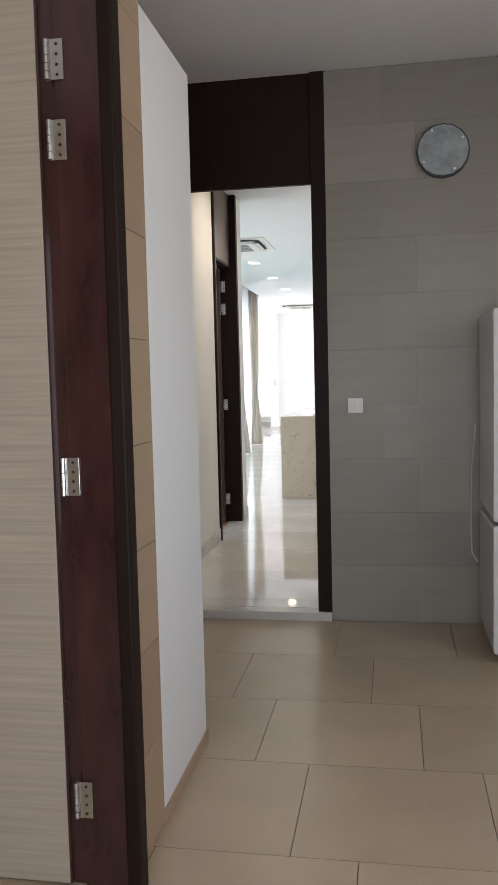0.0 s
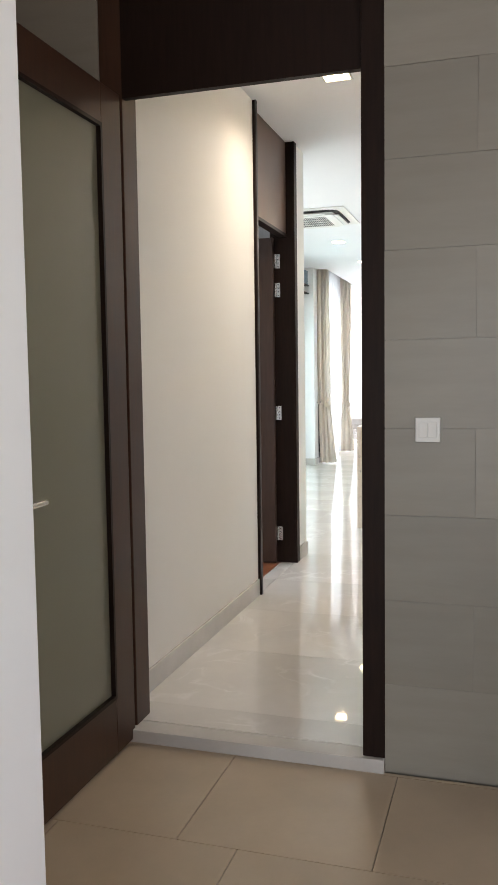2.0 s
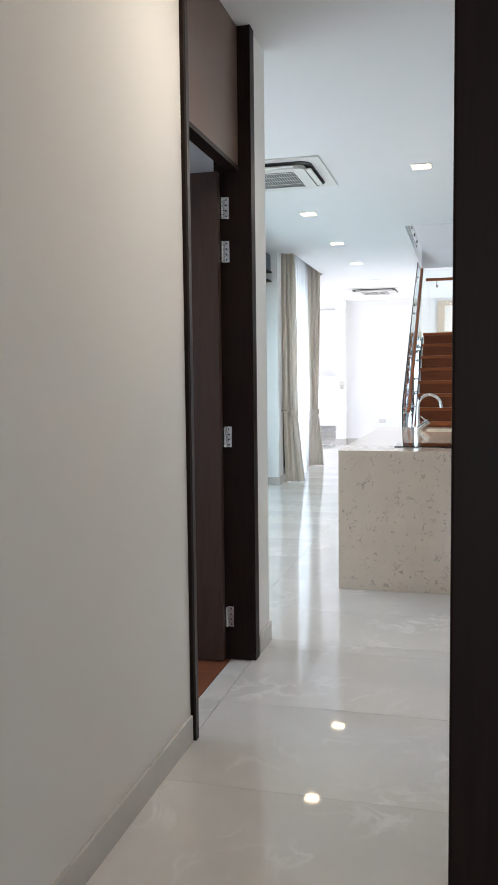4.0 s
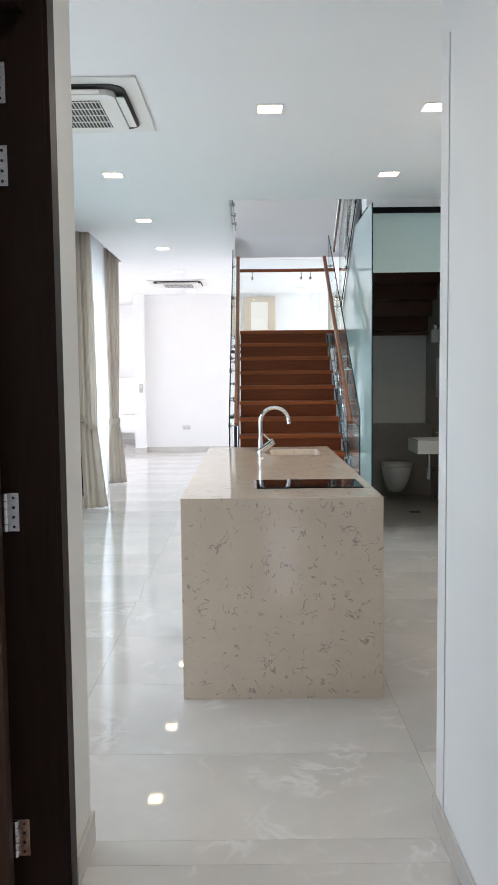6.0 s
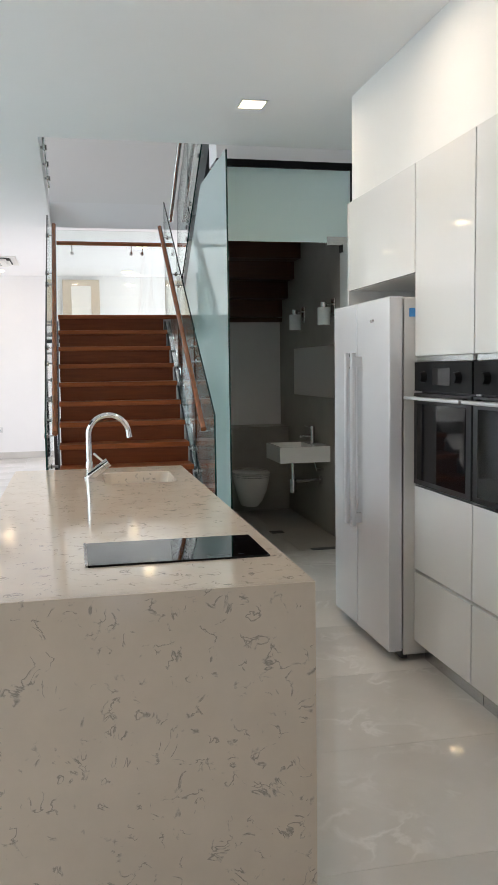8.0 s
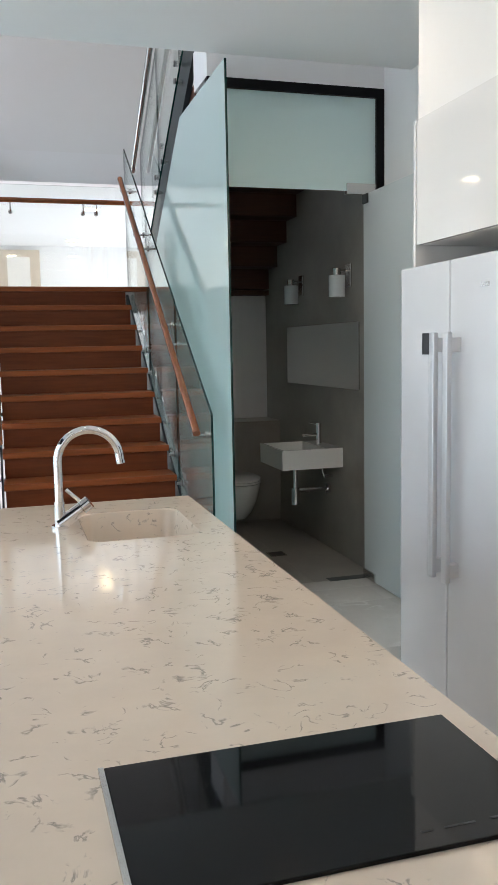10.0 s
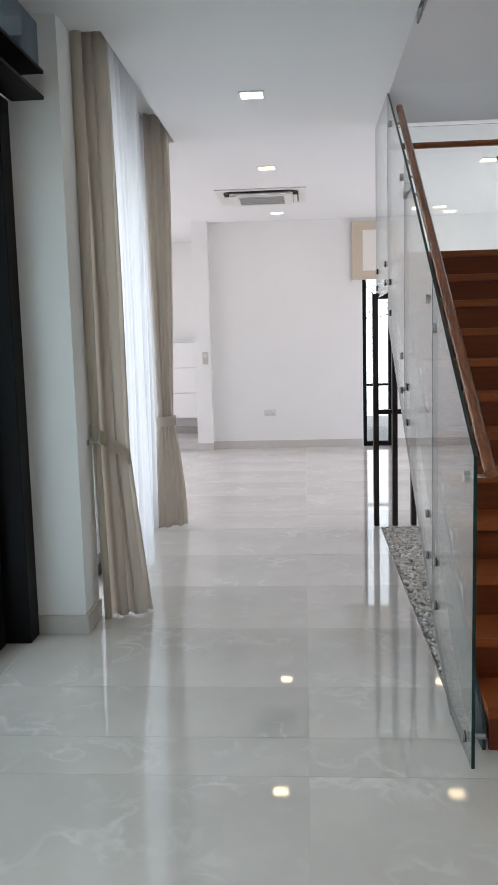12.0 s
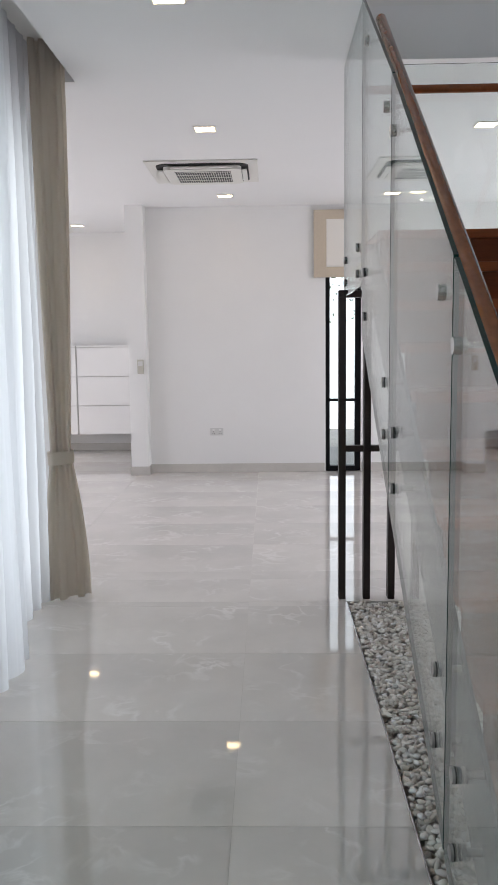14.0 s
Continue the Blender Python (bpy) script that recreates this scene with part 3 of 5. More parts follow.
part("rail", boxes((-0.04, -0.71, 2.27, 0.0, -0.15, 2.41), bevel=0.003), M_BROWN, leaf1)
for r in ((-0.163, 0.21, -0.15, 2.27), (-0.71, 0.21, -0.697, 2.27), (-0.697, 0.21, -0.163, 0.223), (-0.697, 2.257, -0.163, 2.27)):
    part("glazing_bead", boxes((-0.035, r[0], r[1], 0.004, r[2], r[3])), M_WENGE, leaf1)
part("glass_panel", boxes((-0.024, -0.705, 0.215, -0.014, -0.155, 2.265)), M_FROSTBROWN, leaf1, "frosted glass panel")
hd = part("handle", boxes((0.0, -0.83, 0.98, 0.012, -0.76, 1.05)), M_STEEL, leaf1, "satin steel lever handle")
part("lever", rods(((0.012, -0.795, 1.015), (0.05, -0.795, 1.015), 0.009), ((0.05, -0.795, 1.015), (0.05, -0.67, 1.015), 0.009)), M_STEEL, hd)

frame2 = thing("door_frame_2", "dark wenge door frame in corridor wall with panel over it", "door frame", (-0.95, 4.54, 0), kind="structure")
part("jamb", boxes((-0.17, 0, 0, 0.004, 0.03, H - 0.002)), M_WENGE, frame2)
part("metal_edge", boxes((0.004, 0.0, 0, 0.012, 0.03, H - 0.002)), M_POST, frame2, "slim dark corner bead")
part("jamb", boxes((-0.17, 0.915, 0, 0.0, 0.985, H - 0.002), bevel=0.003), M_WENGE, frame2)
part("metal_edge", boxes((0.0, 0.915, 0, 0.012, 0.985, H - 0.002)), M_WENGE, frame2)
part("head", boxes((-0.105, 0.03, 2.325, -0.045, 0.915, 2.345)), M_WENGE, frame2)
part("head_panel", boxes((-0.10, 0.03, 2.345, -0.05, 0.915, H - 0.002)), M_PANEL, frame2, "brown veneer panel over door")
leaf2 = thing("door_2", "dark brown timber door standing open into side room", "door", (-1.10, 5.40, 0.006), kind="structure")
part("leaf", boxes((-0.86, -0.005, 0, 0.015, 0.036, 2.312), bevel=0.003), M_DOOR, leaf2)
for z in (0.206, 1.08, 1.952, 2.153):
    hinge(leaf2, (0.02, 0.05, z))

frame3 = thing("door_frame_3", "red-brown lacquered frame of timber door", "door frame", (-0.284, 0.0, -0.058), kind="structure")
part("jamb", boxes((-0.105, 0.02, 0, 0.02, 0.06, 3.0), bevel=0.004), M_RED, frame3)
part("architrave", boxes((0.02, -0.005, 0, 0.059, 0.06, 3.0), bevel=0.006), M_WENGE, frame3)
part("stop", boxes((-0.145, 0.035, 0, -0.105, 0.06, 3.0)), M_RED, frame3)
leaf3 = thing("door_3", "pale oak veneer door standing open", "door", (-0.435, 0.02, -0.045), kind="structure")
part("leaf", boxes((-0.75, -0.0, 0, 0.0, 0.04, 2.95), bevel=0.003), M_OAK, leaf3)
part("edge_lipping", boxes((0.0, 0.002, 0, 0.006, 0.04, 2.95)), M_RED, leaf3)
for z in (0.255, 1.128, 1.984, 2.181):
    hinge(frame3, (-0.118, 0.016, z), 1, w=0.042)

# ---- kitchen island ----
isl = thing("kitchen_island", "beige speckled quartz kitchen island with waterfall ends", "kitchen island", (-0.755, 6.907, 0))
W, L = 0.885, 2.588
part("end_panel", boxes((0, 0, 0, W, 0.02, 0.9), bevel=0.002), M_QUARTZ, isl)
part("end_panel", boxes((0, L - 0.04, 0, W, L, 0.86), bevel=0.002), M_QUARTZ, isl)
SX0, SX1, SY0, SY1 = 0.445, 0.79, 1.93, 2.37
top = bmesh.new()
for r in ((0, 0.02, SX0, L), (SX1, 0.02, W, L), (SX0, 0.02, SX1, SY0), (SX0, SY1, SX1, L)):
    box(top, r[0], r[1], 0.86, r[2], r[3], 0.9)
bmesh.ops.remove_doubles(top, verts=top.verts, dist=0.0005)
part("worktop", top, M_QUARTZ, isl)
part("body", boxes((0.25, 0.02, 0.08, W - 0.02, L - 0.04, 0.70), (0.25, 0.02, 0.70, W - 0.02, SY0 - 0.03, 0.86)), M_GLOSS, isl, "white gloss cabinet body")
part("plinth", boxes((0.29, 0.04, 0, W - 0.07, L - 0.06, 0.08)), M_STEEL, isl)
for k in range(4):
    y0 = 0.03 + k * (L - 0.08) / 4
    part("drawer_front", boxes((W - 0.02, y0, 0.09, W - 0.003, y0 + (L - 0.08) / 4 - 0.004, 0.84), bevel=0.001), M_GLOSS, isl)
# sink basin: rounded bowl of the same stone
sb = bmesh.new()
def round_rect(x0, y0, x1, y1, r, n=5):
    pts = []
    for cx, cy, a0 in ((x1 - r, y1 - r, 0), (x0 + r, y1 - r, 90), (x0 + r, y0 + r, 180), (x1 - r, y0 + r, 270)):
        pts += [(cx + r * math.cos(radians(a0 + 90 * k / n)), cy + r * math.sin(radians(a0 + 90 * k / n))) for k in range(n + 1)]
    return pts
levels = ((0.0, 0.9, 0.05), (0.004, 0.895, 0.05), (0.012, 0.80, 0.05), (0.03, 0.745, 0.06), (0.07, 0.728, 0.06))
loops = [[sb.verts.new((x, y, z)) for x, y in round_rect(SX0 + i, SY0 + i, SX1 - i, SY1 - i, r)] for i, z, r in levels]
for a, b in zip(loops, loops[1:]):
    for k in range(len(a)):
        sb.faces.new((a[k], b[k], b[(k + 1) % len(a)], a[(k + 1) % len(a)]))
sb.faces.new(loops[-1])
corners = [(SX1, SY1), (SX0, SY1), (SX0, SY0), (SX1, SY0)]
for q, (cx, cy) in enumerate(corners):
    cv = sb.verts.new((cx, cy, 0.9))
    ring = loops[0][q * 6:q * 6 + 6]
    for a, b in zip(ring, ring[1:]):
        sb.faces.new((cv, a, b))
bmesh.ops.recalc_face_normals(sb, faces=sb.faces)
part("sink_bowl", sb, M_QUARTZ, isl, "moulded beige quartz sink bowl", smooth=True)
part("drain", rods(((0.62, 2.15, 0.727), (0.62, 2.15, 0.732), 0.04)), M_CHROME, isl)

tap = thing("kitchen_tap", "chrome gooseneck mixer tap on the island", "tap", (-0.375, 9.08, 0.9))
part("base", rods(((0, 0, 0), (0, 0, 0.010), 0.027), ((0, 0, 0.010), (0, 0, 0.085), 0.0165)), M_CHROME, tap, smooth=True)
arc = [(0, 0, 0.08), (0, 0, 0.212)] + [(0.098 - 0.098 * math.cos(radians(a)), 0, 0.212 + 0.098 * math.sin(radians(a))) for a in range(10, 181, 10)] + [(0.199, 0, 0.197)]
part("spout", tube(arc, 0.0135, 18), M_CHROME, tap, smooth=True)
part("valve_body", rods(((0.0, 0, 0.012), (0.070, -0.01, 0.062), 0.0225), ((0.072, -0.01, 0.0635), (0.094, -0.012, 0.080), 0.0235)), M_CHROME, tap, smooth=True)
part("lever", rods(((0.070, -0.01, 0.078), (0.022, -0.015, 0.124), 0.006)), M_CHROME, tap, smooth=True)

hob = thing("induction_hob", "black glass hob set into the island top", "hob", (-0.42, 7.2, 0.9))
part("glass_plate", boxes((0, 0, 0, 0.505, 0.295, 0.006), bevel=0.0015), M_OVENGLASS, hob)
part("metal_trim", boxes((-0.008, 0, 0, -0.0005, 0.295, 0.007)), M_STEEL, hob)
part("control_marks", boxes((0.33, 0.03, 0.006, 0.345, 0.034, 0.0064), (0.36, 0.03, 0.006, 0.40, 0.033, 0.0064), (0.42, 0.03, 0.006, 0.435, 0.034, 0.0064)), M_OVENSTEEL, hob)

# ---- tall cabinets, oven, fridge ----
CX = 1.14
def tall_unit(y0, y1, oven=True):
    ob = thing("tall_cabinet", "white gloss tall kitchen cabinet" + (" housing a built-in oven" if oven else ""), "cabinet", (CX, y0, 0), group="tall kitchen cabinets")
    w = y1 - y0
    g = 0.0025
    part("carcass", boxes((0.022, 0.0, 0.1, 0.55, w, 0.86), (0.022, 0.0, 1.452, 0.55, w, 2.365), (0.022, 0.0, 0.86, 0.55, 0.016, 1.452), (0.022, w - 0.016, 0.86, 0.55, w, 1.452)), M_FRIDGE_SIDE, ob)
    part("plinth", boxes((0.06, 0, 0, 0.08, w, 0.1)), M_STEEL, ob, "brushed metal plinth")
    part("drawer_front", boxes((0, g, 0.102, 0.02, w - g, 0.440), bevel=0.001), M_GLOSS, ob)
    part("drawer_front", boxes((0, g, 0.458, 0.02, w - g, 0.860), bevel=0.001), M_GLOSS, ob)
    part("grip_channel", boxes((0.008, 0, 0.441, 0.02, w, 0.457)), M_STEEL, ob)
    part("door", boxes((0, g, 1.476, 0.02, w - g, 2.364), bevel=0.001), M_GLOSS, ob)
    part("grip_channel", boxes((0.006, 0.016, 1.449, 0.02, w - 0.016, 1.473)), M_STEEL, ob)
    return ob


def oven(y0, y1, z0):
    ob = thing("built_in_oven", "dark steel built-in oven with black glass door", "oven", (CX, y0, z0), group="built-in ovens")
    w = y1 - y0
    part("body", boxes((0.03, 0.018, 0.0, 0.5, w - 0.018, 0.575)), M_OVENSTEEL, ob)
    part("control_panel", boxes((-0.004, 0.006, 0.445, 0.03, w - 0.006, 0.578), bevel=0.002), M_BLACK, ob)
    part("display", boxes((-0.006, w / 2 - 0.09, 0.475, -0.003, w / 2 + 0.09, 0.55)), M_OVENGLASS, ob, "black oven display")
    for y in (0.12, w - 0.12):
        part("knob", rods(((-0.004, y, 0.51), (-0.030, y, 0.51), 0.026, 0.022)), M_BLACK, ob, "black control knob", smooth=True)
    d = part("door", boxes((-0.006, 0.006, 0.005, 0.03, w - 0.006, 0.435), bevel=0.002), M_OVENSTEEL, ob)
    part("door_glass", boxes((-0.009, 0.05, 0.03, -0.0055, w - 0.05, 0.385)), M_OVENGLASS, d, "black oven glass")
    hb = part("handle", boxes((-0.062, 0.012, 0.405, -0.022, w - 0.012, 0.420), bevel=0.004), M_SATIN, d, "flat steel oven handle")
    for y in (0.04, w - 0.07):
        part("bracket", boxes((-0.024, y, 0.398, -0.004, y + 0.03, 0.424), bevel=0.002), M_BLACK, hb)
    return ob


for a, b, o in ((8.05, 8.635, True), (7.46, 8.045, True), (6.87, 7.455, False), (6.28, 6.865, False)):
    tall_unit(a, b, o)
    if o:
        oven(a, b, 0.868)
    else:
        ob = thing("cabinet_front", "white gloss middle cabinet door", "cabinet", (CX, a, 0.868), group="tall kitchen cabinets")
        part("door", boxes((0, 0.003, 0, 0.02, b - a - 0.003, 0.578), bevel=0.001), M_GLOSS, ob)
hang = thing("wall_cabinet", "white gloss cabinet above the fridge", "cabinet", (CX, 8.64, 1.866))
part("carcass", boxes((0.022, 0, 0, 0.55, 0.94, 0.499)), M_FRIDGE_SIDE, hang)
part("door", boxes((0, 0.003, 0, 0.02, 0.937, 0.499), bevel=0.001), M_GLOSS, hang)
side = thing("end_panel_unit", "white gloss end panel beside the fridge", "panel", (CX, 9.585, 0))
part("panel", boxes((0, 0, 0, 0.55, 0.02, 2.365), bevel=0.001), M_GLOSS, side)
structure("wall_bulkhead", boxes((1.185, 5.91, 2.37, 1.738, 9.65, H)), M_WALL, "white bulkhead over kitchen cabinets")

fr = thing("fridge", "silver-white side-by-side fridge with long steel handles", "fridge", (1.01, 8.63, 0))
part("cabinet", boxes((0.075, 0.004, 0.03, 0.68, 0.826, 1.75), bevel=0.006), M_FRIDGE_SIDE, fr)
part("base_grille", boxes((0.07, 0.01, 0.012, 0.1, 0.82, 0.06)), M_DARK, fr)
for y0, y1 in ((0, 0.451), (0.457, 0.83)):
    part("door", boxes((0, y0, 0.05, 0.068, y1, 1.755), bevel=0.008), M_FRIDGE, fr)
for y in (0.388, 0.484):
    h = part("handle", boxes((-0.055, y - 0.018, 0.60, -0.035, y + 0.018, 1.50), bevel=0.006), M_SATIN, fr, "brushed steel bar handle")
    for zb in (0.62, 1.43):
        part("bracket", boxes((-0.036, y - 0.015, zb, 0.001, y + 0.015, zb + 0.05)), M_SATIN, h)
part("display", boxes((-0.004, 0.54, 1.42, 0.001, 0.645, 1.50)), M_OVENSTEEL, fr, "dark grey display")
part("badge", boxes((-0.002, 0.20, 1.645, 0.001, 0.25, 1.66)), M_STEEL, fr)
part("energy_sticker", boxes((0.10, 0.001, 1.66, 0.13, 0.0038, 1.70)), mat("blue_sticker", (0.05, 0.25, 0.6), 0.5), fr, "blue and white sticker")

# ---- stairs: first flight ----
N, RISE, GO, Y0, LZ = 12, 0.1654, 0.24, 10.86, 1.985
SXL, SXR = -0.56, 0.50
LAND = 14.30
st = thing("staircase", "red-brown timber staircase on dark steel stringers", "staircase", (0, Y0, 0))
for i in range(N - 1):
    part("tread", boxes((SXL, i * GO - 0.02, (i + 1) * RISE - 0.04, SXR, (i + 1) * GO + 0.012, (i + 1) * RISE), bevel=0.005), M_STAIR, st)
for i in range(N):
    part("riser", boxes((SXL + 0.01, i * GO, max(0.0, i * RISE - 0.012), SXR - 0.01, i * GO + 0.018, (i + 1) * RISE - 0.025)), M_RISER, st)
part("landing", boxes((SXL, (N - 1) * GO - 0.02, LZ - 0.04, 1.69, LAND - Y0, LZ), bevel=0.005), M_STAIR, st)
part("landing_soffit", boxes((SXL + 0.02, (N - 1) * GO + 0.05, LZ - 0.20, 1.69, LAND - Y0 - 0.02, LZ - 0.041)), M_WALL, st)
sl = RISE / GO
def stringer(x):
    y1 = (N - 1) * GO
    return prism([(0.10, 0.0), (0.34, 0.0), (y1 + 0.1, (y1 - 0.24) * sl), (y1 + 0.1, y1 * sl + 0.10), (y1, y1 * sl + 0.10), (0.0, 0.10), (0.0, 0.0)], "x", x, x + 0.012)
part("stringer", stringer(SXL - 0.014), M_DARKSTEEL, st, "dark painted steel stringer")
part("stringer", stringer(SXR + 0.002), M_DARKSTEEL, st, "dark painted steel stringer")
for i in range(N - 1):
    part("tread_bracket", boxes((SXR - 0.002 + 0.017, i * GO + 0.06, (i + 1) * RISE - 0.06, SXR + 0.05, i * GO + 0.16, (i + 1) * RISE - 0.04)), M_STEEL, st)

# second flight, rising back over the washroom
st2 = thing("upper_stair_flight", "upper timber stair flight with dark steel stringer", "staircase", (0, Y0 + (N - 1) * GO, LZ))
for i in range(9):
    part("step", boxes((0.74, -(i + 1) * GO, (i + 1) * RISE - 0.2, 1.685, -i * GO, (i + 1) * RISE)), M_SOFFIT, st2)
sl2 = prism([(0.25, -0.16), (0.25, 0.1), (-0.1, 0.42), (-2.5, 2.5 * sl + 0.36), (-2.5, 2.5 * sl + 0.03), (-0.2, 0.15), (0.0, -0.16)], "x", 0.70, 0.735)
part("stringer", sl2, M_DARKSTEEL, st2, "dark painted steel stringer")

# ---- glass balustrades ----
def standoff(parent, at, n=(1, 0, 0), l=0.05):
    p, v = Vector(at), Vector(n)
    o = part("standoff", rods((p - v * 0.017, p - v * 0.010, 0.019), (p + v * 0.010, p + v * 0.017, 0.019), (p + v * 0.017, p + v * l, 0.010)), M_FIX, parent, smooth=True)
    part("gasket", rods((p - v * 0.0098, p - v * 0.0064, 0.0195), (p + v * 0.0064, p + v * 0.0098, 0.0195)), M_DARK, o, "black rubber gasket", smooth=True)
    return o


def glass_top(y):
    return 1.114 + 0.708 * (y - 10.795)


def glass_low(y):
    return max(0.0, 0.165 + (y - Y0) * sl - 0.435)


bal = thing("glass_balustrade", "frameless clear glass stair balustrade with steel fixings", "balustrade", (-0.632, Y0, 0))
def rel(pts):
    return [(y - Y0, z) for y, z in pts]
panels = ((10.73, 11.60), (11.61, 12.585), (12.595, 13.46))
for k, (a, b) in enumerate(panels):
    low = [(a, glass_low(a)), (11.16, 0.0), (b, glass_low(b))] if k == 0 else [(a, glass_low(a)), (b, glass_low(b))]
    bm, ms = pane(rel(low + [(b, min(2.95, glass_top(b))), (a, max(glass_top(a), 1.0))]), "x", -0.006, 0.006, M_GLASS, M_EDGE)
    part("glass_panel", bm, ms, bal)
bm, ms = pane(rel([(13.47, 1.74), (14.35, 1.74), (14.35, 2.955), (13.47, 2.955)]), "x", -0.006, 0.006, M_GLASS, M_EDGE)
part("glass_panel", bm, ms, bal)
for a, b in panels:
    for y in (a + 0.11, b - 0.11):
        zz = 0.165 + (y - Y0) * sl
        for dz in (-0.09, -0.28):
            if zz + dz > 0.05:
                standoff(bal, (0, y - Y0, zz + dz), (1, 0, 0), 0.064)
for y in (13.62, 14.24):
    for dz in (-0.06, -0.18):
        standoff(bal, (0, y - Y0, LZ + dz), (1, 0, 0), 0.08)


def handrail(name, x, glass_x, ys, label):
    ob = thing(name, label, "handrail", (x, Y0, 0))
    a, b = Vector((0, 10.79 - Y0, 1.0)), Vector((0, 13.39 - Y0, 2.845))
    d = (b - a).normalized()
    pts = [a + d * ((b - a).length * k / 6) for k in range(7)]
    part("rail", tube(pts, 0.0215, 20), M_RAIL, ob, smooth=True)
    s = 1 if glass_x > x else -1
    for y in ys:
        p = a + (b - a) * ((y - 10.79) / 2.6)
        g = Vector((glass_x - x, p.y, p.z - 0.06))
        e = Vector((0, p.y, p.z - 0.06))
        part("bracket", tube([g, e - Vector((0.012 * s, 0, 0)), e + Vector((0, 0, 0.012)), p - Vector((0, 0, 0.02))], 0.007, 10), M_STEEL, ob, smooth=True)
        part("bracket_rose", rods((g - Vector((0.014 * s, 0, 0)), g + Vector((0.016 * s, 0, 0)), 0.02)), M_STEEL, ob, smooth=True)
    return ob


handrail("handrail", -0.57, -0.632, (10.85, 11.56, 11.74, 12.55, 12.72, 13.32), "round varnished timber handrail on steel brackets")
GR = 0.535
bal2 = thing("glass_balustrade", "frameless clear glass stair balustrade beside the washroom", "balustrade", (GR, Y0, 0))
for a, b in ((10.73, 11.642), (11.652, 12.63), (12.64, 13.62)):
    bm, ms = pane(rel([(a, glass_low(a)), (b, glass_low(b)), (b, glass_top(b) + 0.025), (a, glass_top(a) + 0.035)]), "x", -0.006, 0.006, M_GLASS, M_EDGE)
    part("glass_panel", bm, ms, bal2)
    for y in (a + 0.11, b - 0.11):
        zz = 0.165 + (y - Y0) * sl
        for dz in (-0.02, -0.2):
            if zz + dz > 0.05:
                standoff(bal2, (0, y - Y0, zz + dz), (-1, 0, 0), 0.04)
handrail("handrail", 0.463, GR, (10.85, 11.56, 11.74, 12.55, 12.72, 13.32), "round varnished timber handrail on steel brackets")

lb = thing("landing_balustrade", "clear glass screen and timber rail behind the stair landing", "balustrade", (0, LAND, LZ))
for a, b in ((-0.63, 0.66),):
    bm, ms = pane(rect(a, -0.22, b, 0.965), "y", 0.012, 0.024, M_GLASS, M_EDGE)
    part("glass_panel", bm, ms, lb)
part("rail", tube([(-0.56, -0.06, 0.815), (0.1, -0.06, 0.815), (0.68, -0.06, 0.815)], 0.022, 18), M_RAIL, lb, "varnished timber rail", smooth=True)
for x in (0.24, 0.36, -0.4):
    part("bracket", tube([(x, 0.012, 0.72), (x, -0.045, 0.72), (x, -0.06, 0.735), (x, -0.06, 0.80)], 0.007, 10), M_STEEL, lb, smooth=True)
    part("bracket_rose", rods(((x, -0.003, 0.72), (x, 0.012, 0.72), 0.02)), M_STEEL, lb, smooth=True)

# balustrade of the upper flight, on the outside of its stringer
ub = thing("upper_glass_balustrade", "clear glass balustrade of the upper flight", "balustrade", (0.66, Y0 + (N - 1) * GO, LZ))
for a, b in ((-0.02, 0.80), (0.81, 1.62), (1.63, 2.5)):
    bm, ms = pane([(-a, a * sl + 0.16), (-b, b * sl + 0.16), (-b, b * sl + 1.1), (-a, a * sl + 1.1)], "x", -0.006, 0.006, M_GLASS, M_EDGE)
    part("glass_panel", bm, ms, ub)
    for y in (a + 0.12, b - 0.12):
        for dz in (0.19, 0.30):
            standoff(ub, (0, -y, y * sl + dz), (1, 0, 0), 0.042)
part("rail", tube([(-0.07, -0.0, 0.95), (-0.07, -1.2, 0.95 + 1.2 * sl), (-0.07, -2.5, 0.95 + 2.5 * sl)], 0.022, 18), M_STEEL, ub, smooth=True)
# glass at the slab edge above
eb = thing("slab_edge_glass", "glass balustrade fixed to the upper slab edge", "balustrade", (-0.585, 10.85, 3.0))
bm, ms = pane(rect(0, 0, 1.6, 0.13), "x", -0.006, 0.006, M_GLASS, M_EDGE)
part("glass_panel", bm, ms, eb)
for y in (0.1, 0.5, 1.0, 1.5):
    for z in (0.06,):
        standoff(eb, (0, y, z), (-1, 0, 0), 0.032)

# ---- washroom ----
gw2 = thing("washroom_glass_wall", "tall aqua frosted glass wall beside the stairs", "glass wall", (0.64, 10.69, 0))
bm, ms = pane([(0, 0), (2.8, 0), (2.8, 1.75), (1.12, 2.93), (0, 2.93)], "x", -0.006, 0.006, M_FROST, M_EDGE)
part("glass_panel", bm, ms, gw2)
wf = thing("washroom_front", "black steel frame with aqua frosted glass transom", "door frame", (0, 11.15, 0), kind="structure")
part("top_bar", boxes((0.65, -0.03, 2.922, 1.738, 0.03, 2.975)), M_BLACK, wf)
part("post", boxes((1.69, -0.03, 2.37, 1.738, 0.03, 2.922)), M_BLACK, wf)
bm, ms = pane(rect(0.65, 2.38, 1.69, 2.922), "y", -0.006, 0.006, M_FROST, M_EDGE)
part("transom_glass", bm, ms, wf)
part("patch_fitting", boxes((1.50, -0.018, 2.36, 1.70, 0.018, 2.425), bevel=0.003), M_STEEL, wf)
part("patch_fitting", boxes((0.655, -0.012, 2.36, 0.69, 0.012, 2.40), bevel=0.002), M_STEEL, wf)
part("bulkhead", boxes((0.65, -0.03, 2.975, 1.738, 0.3, 3.2)), M_WALL, wf)
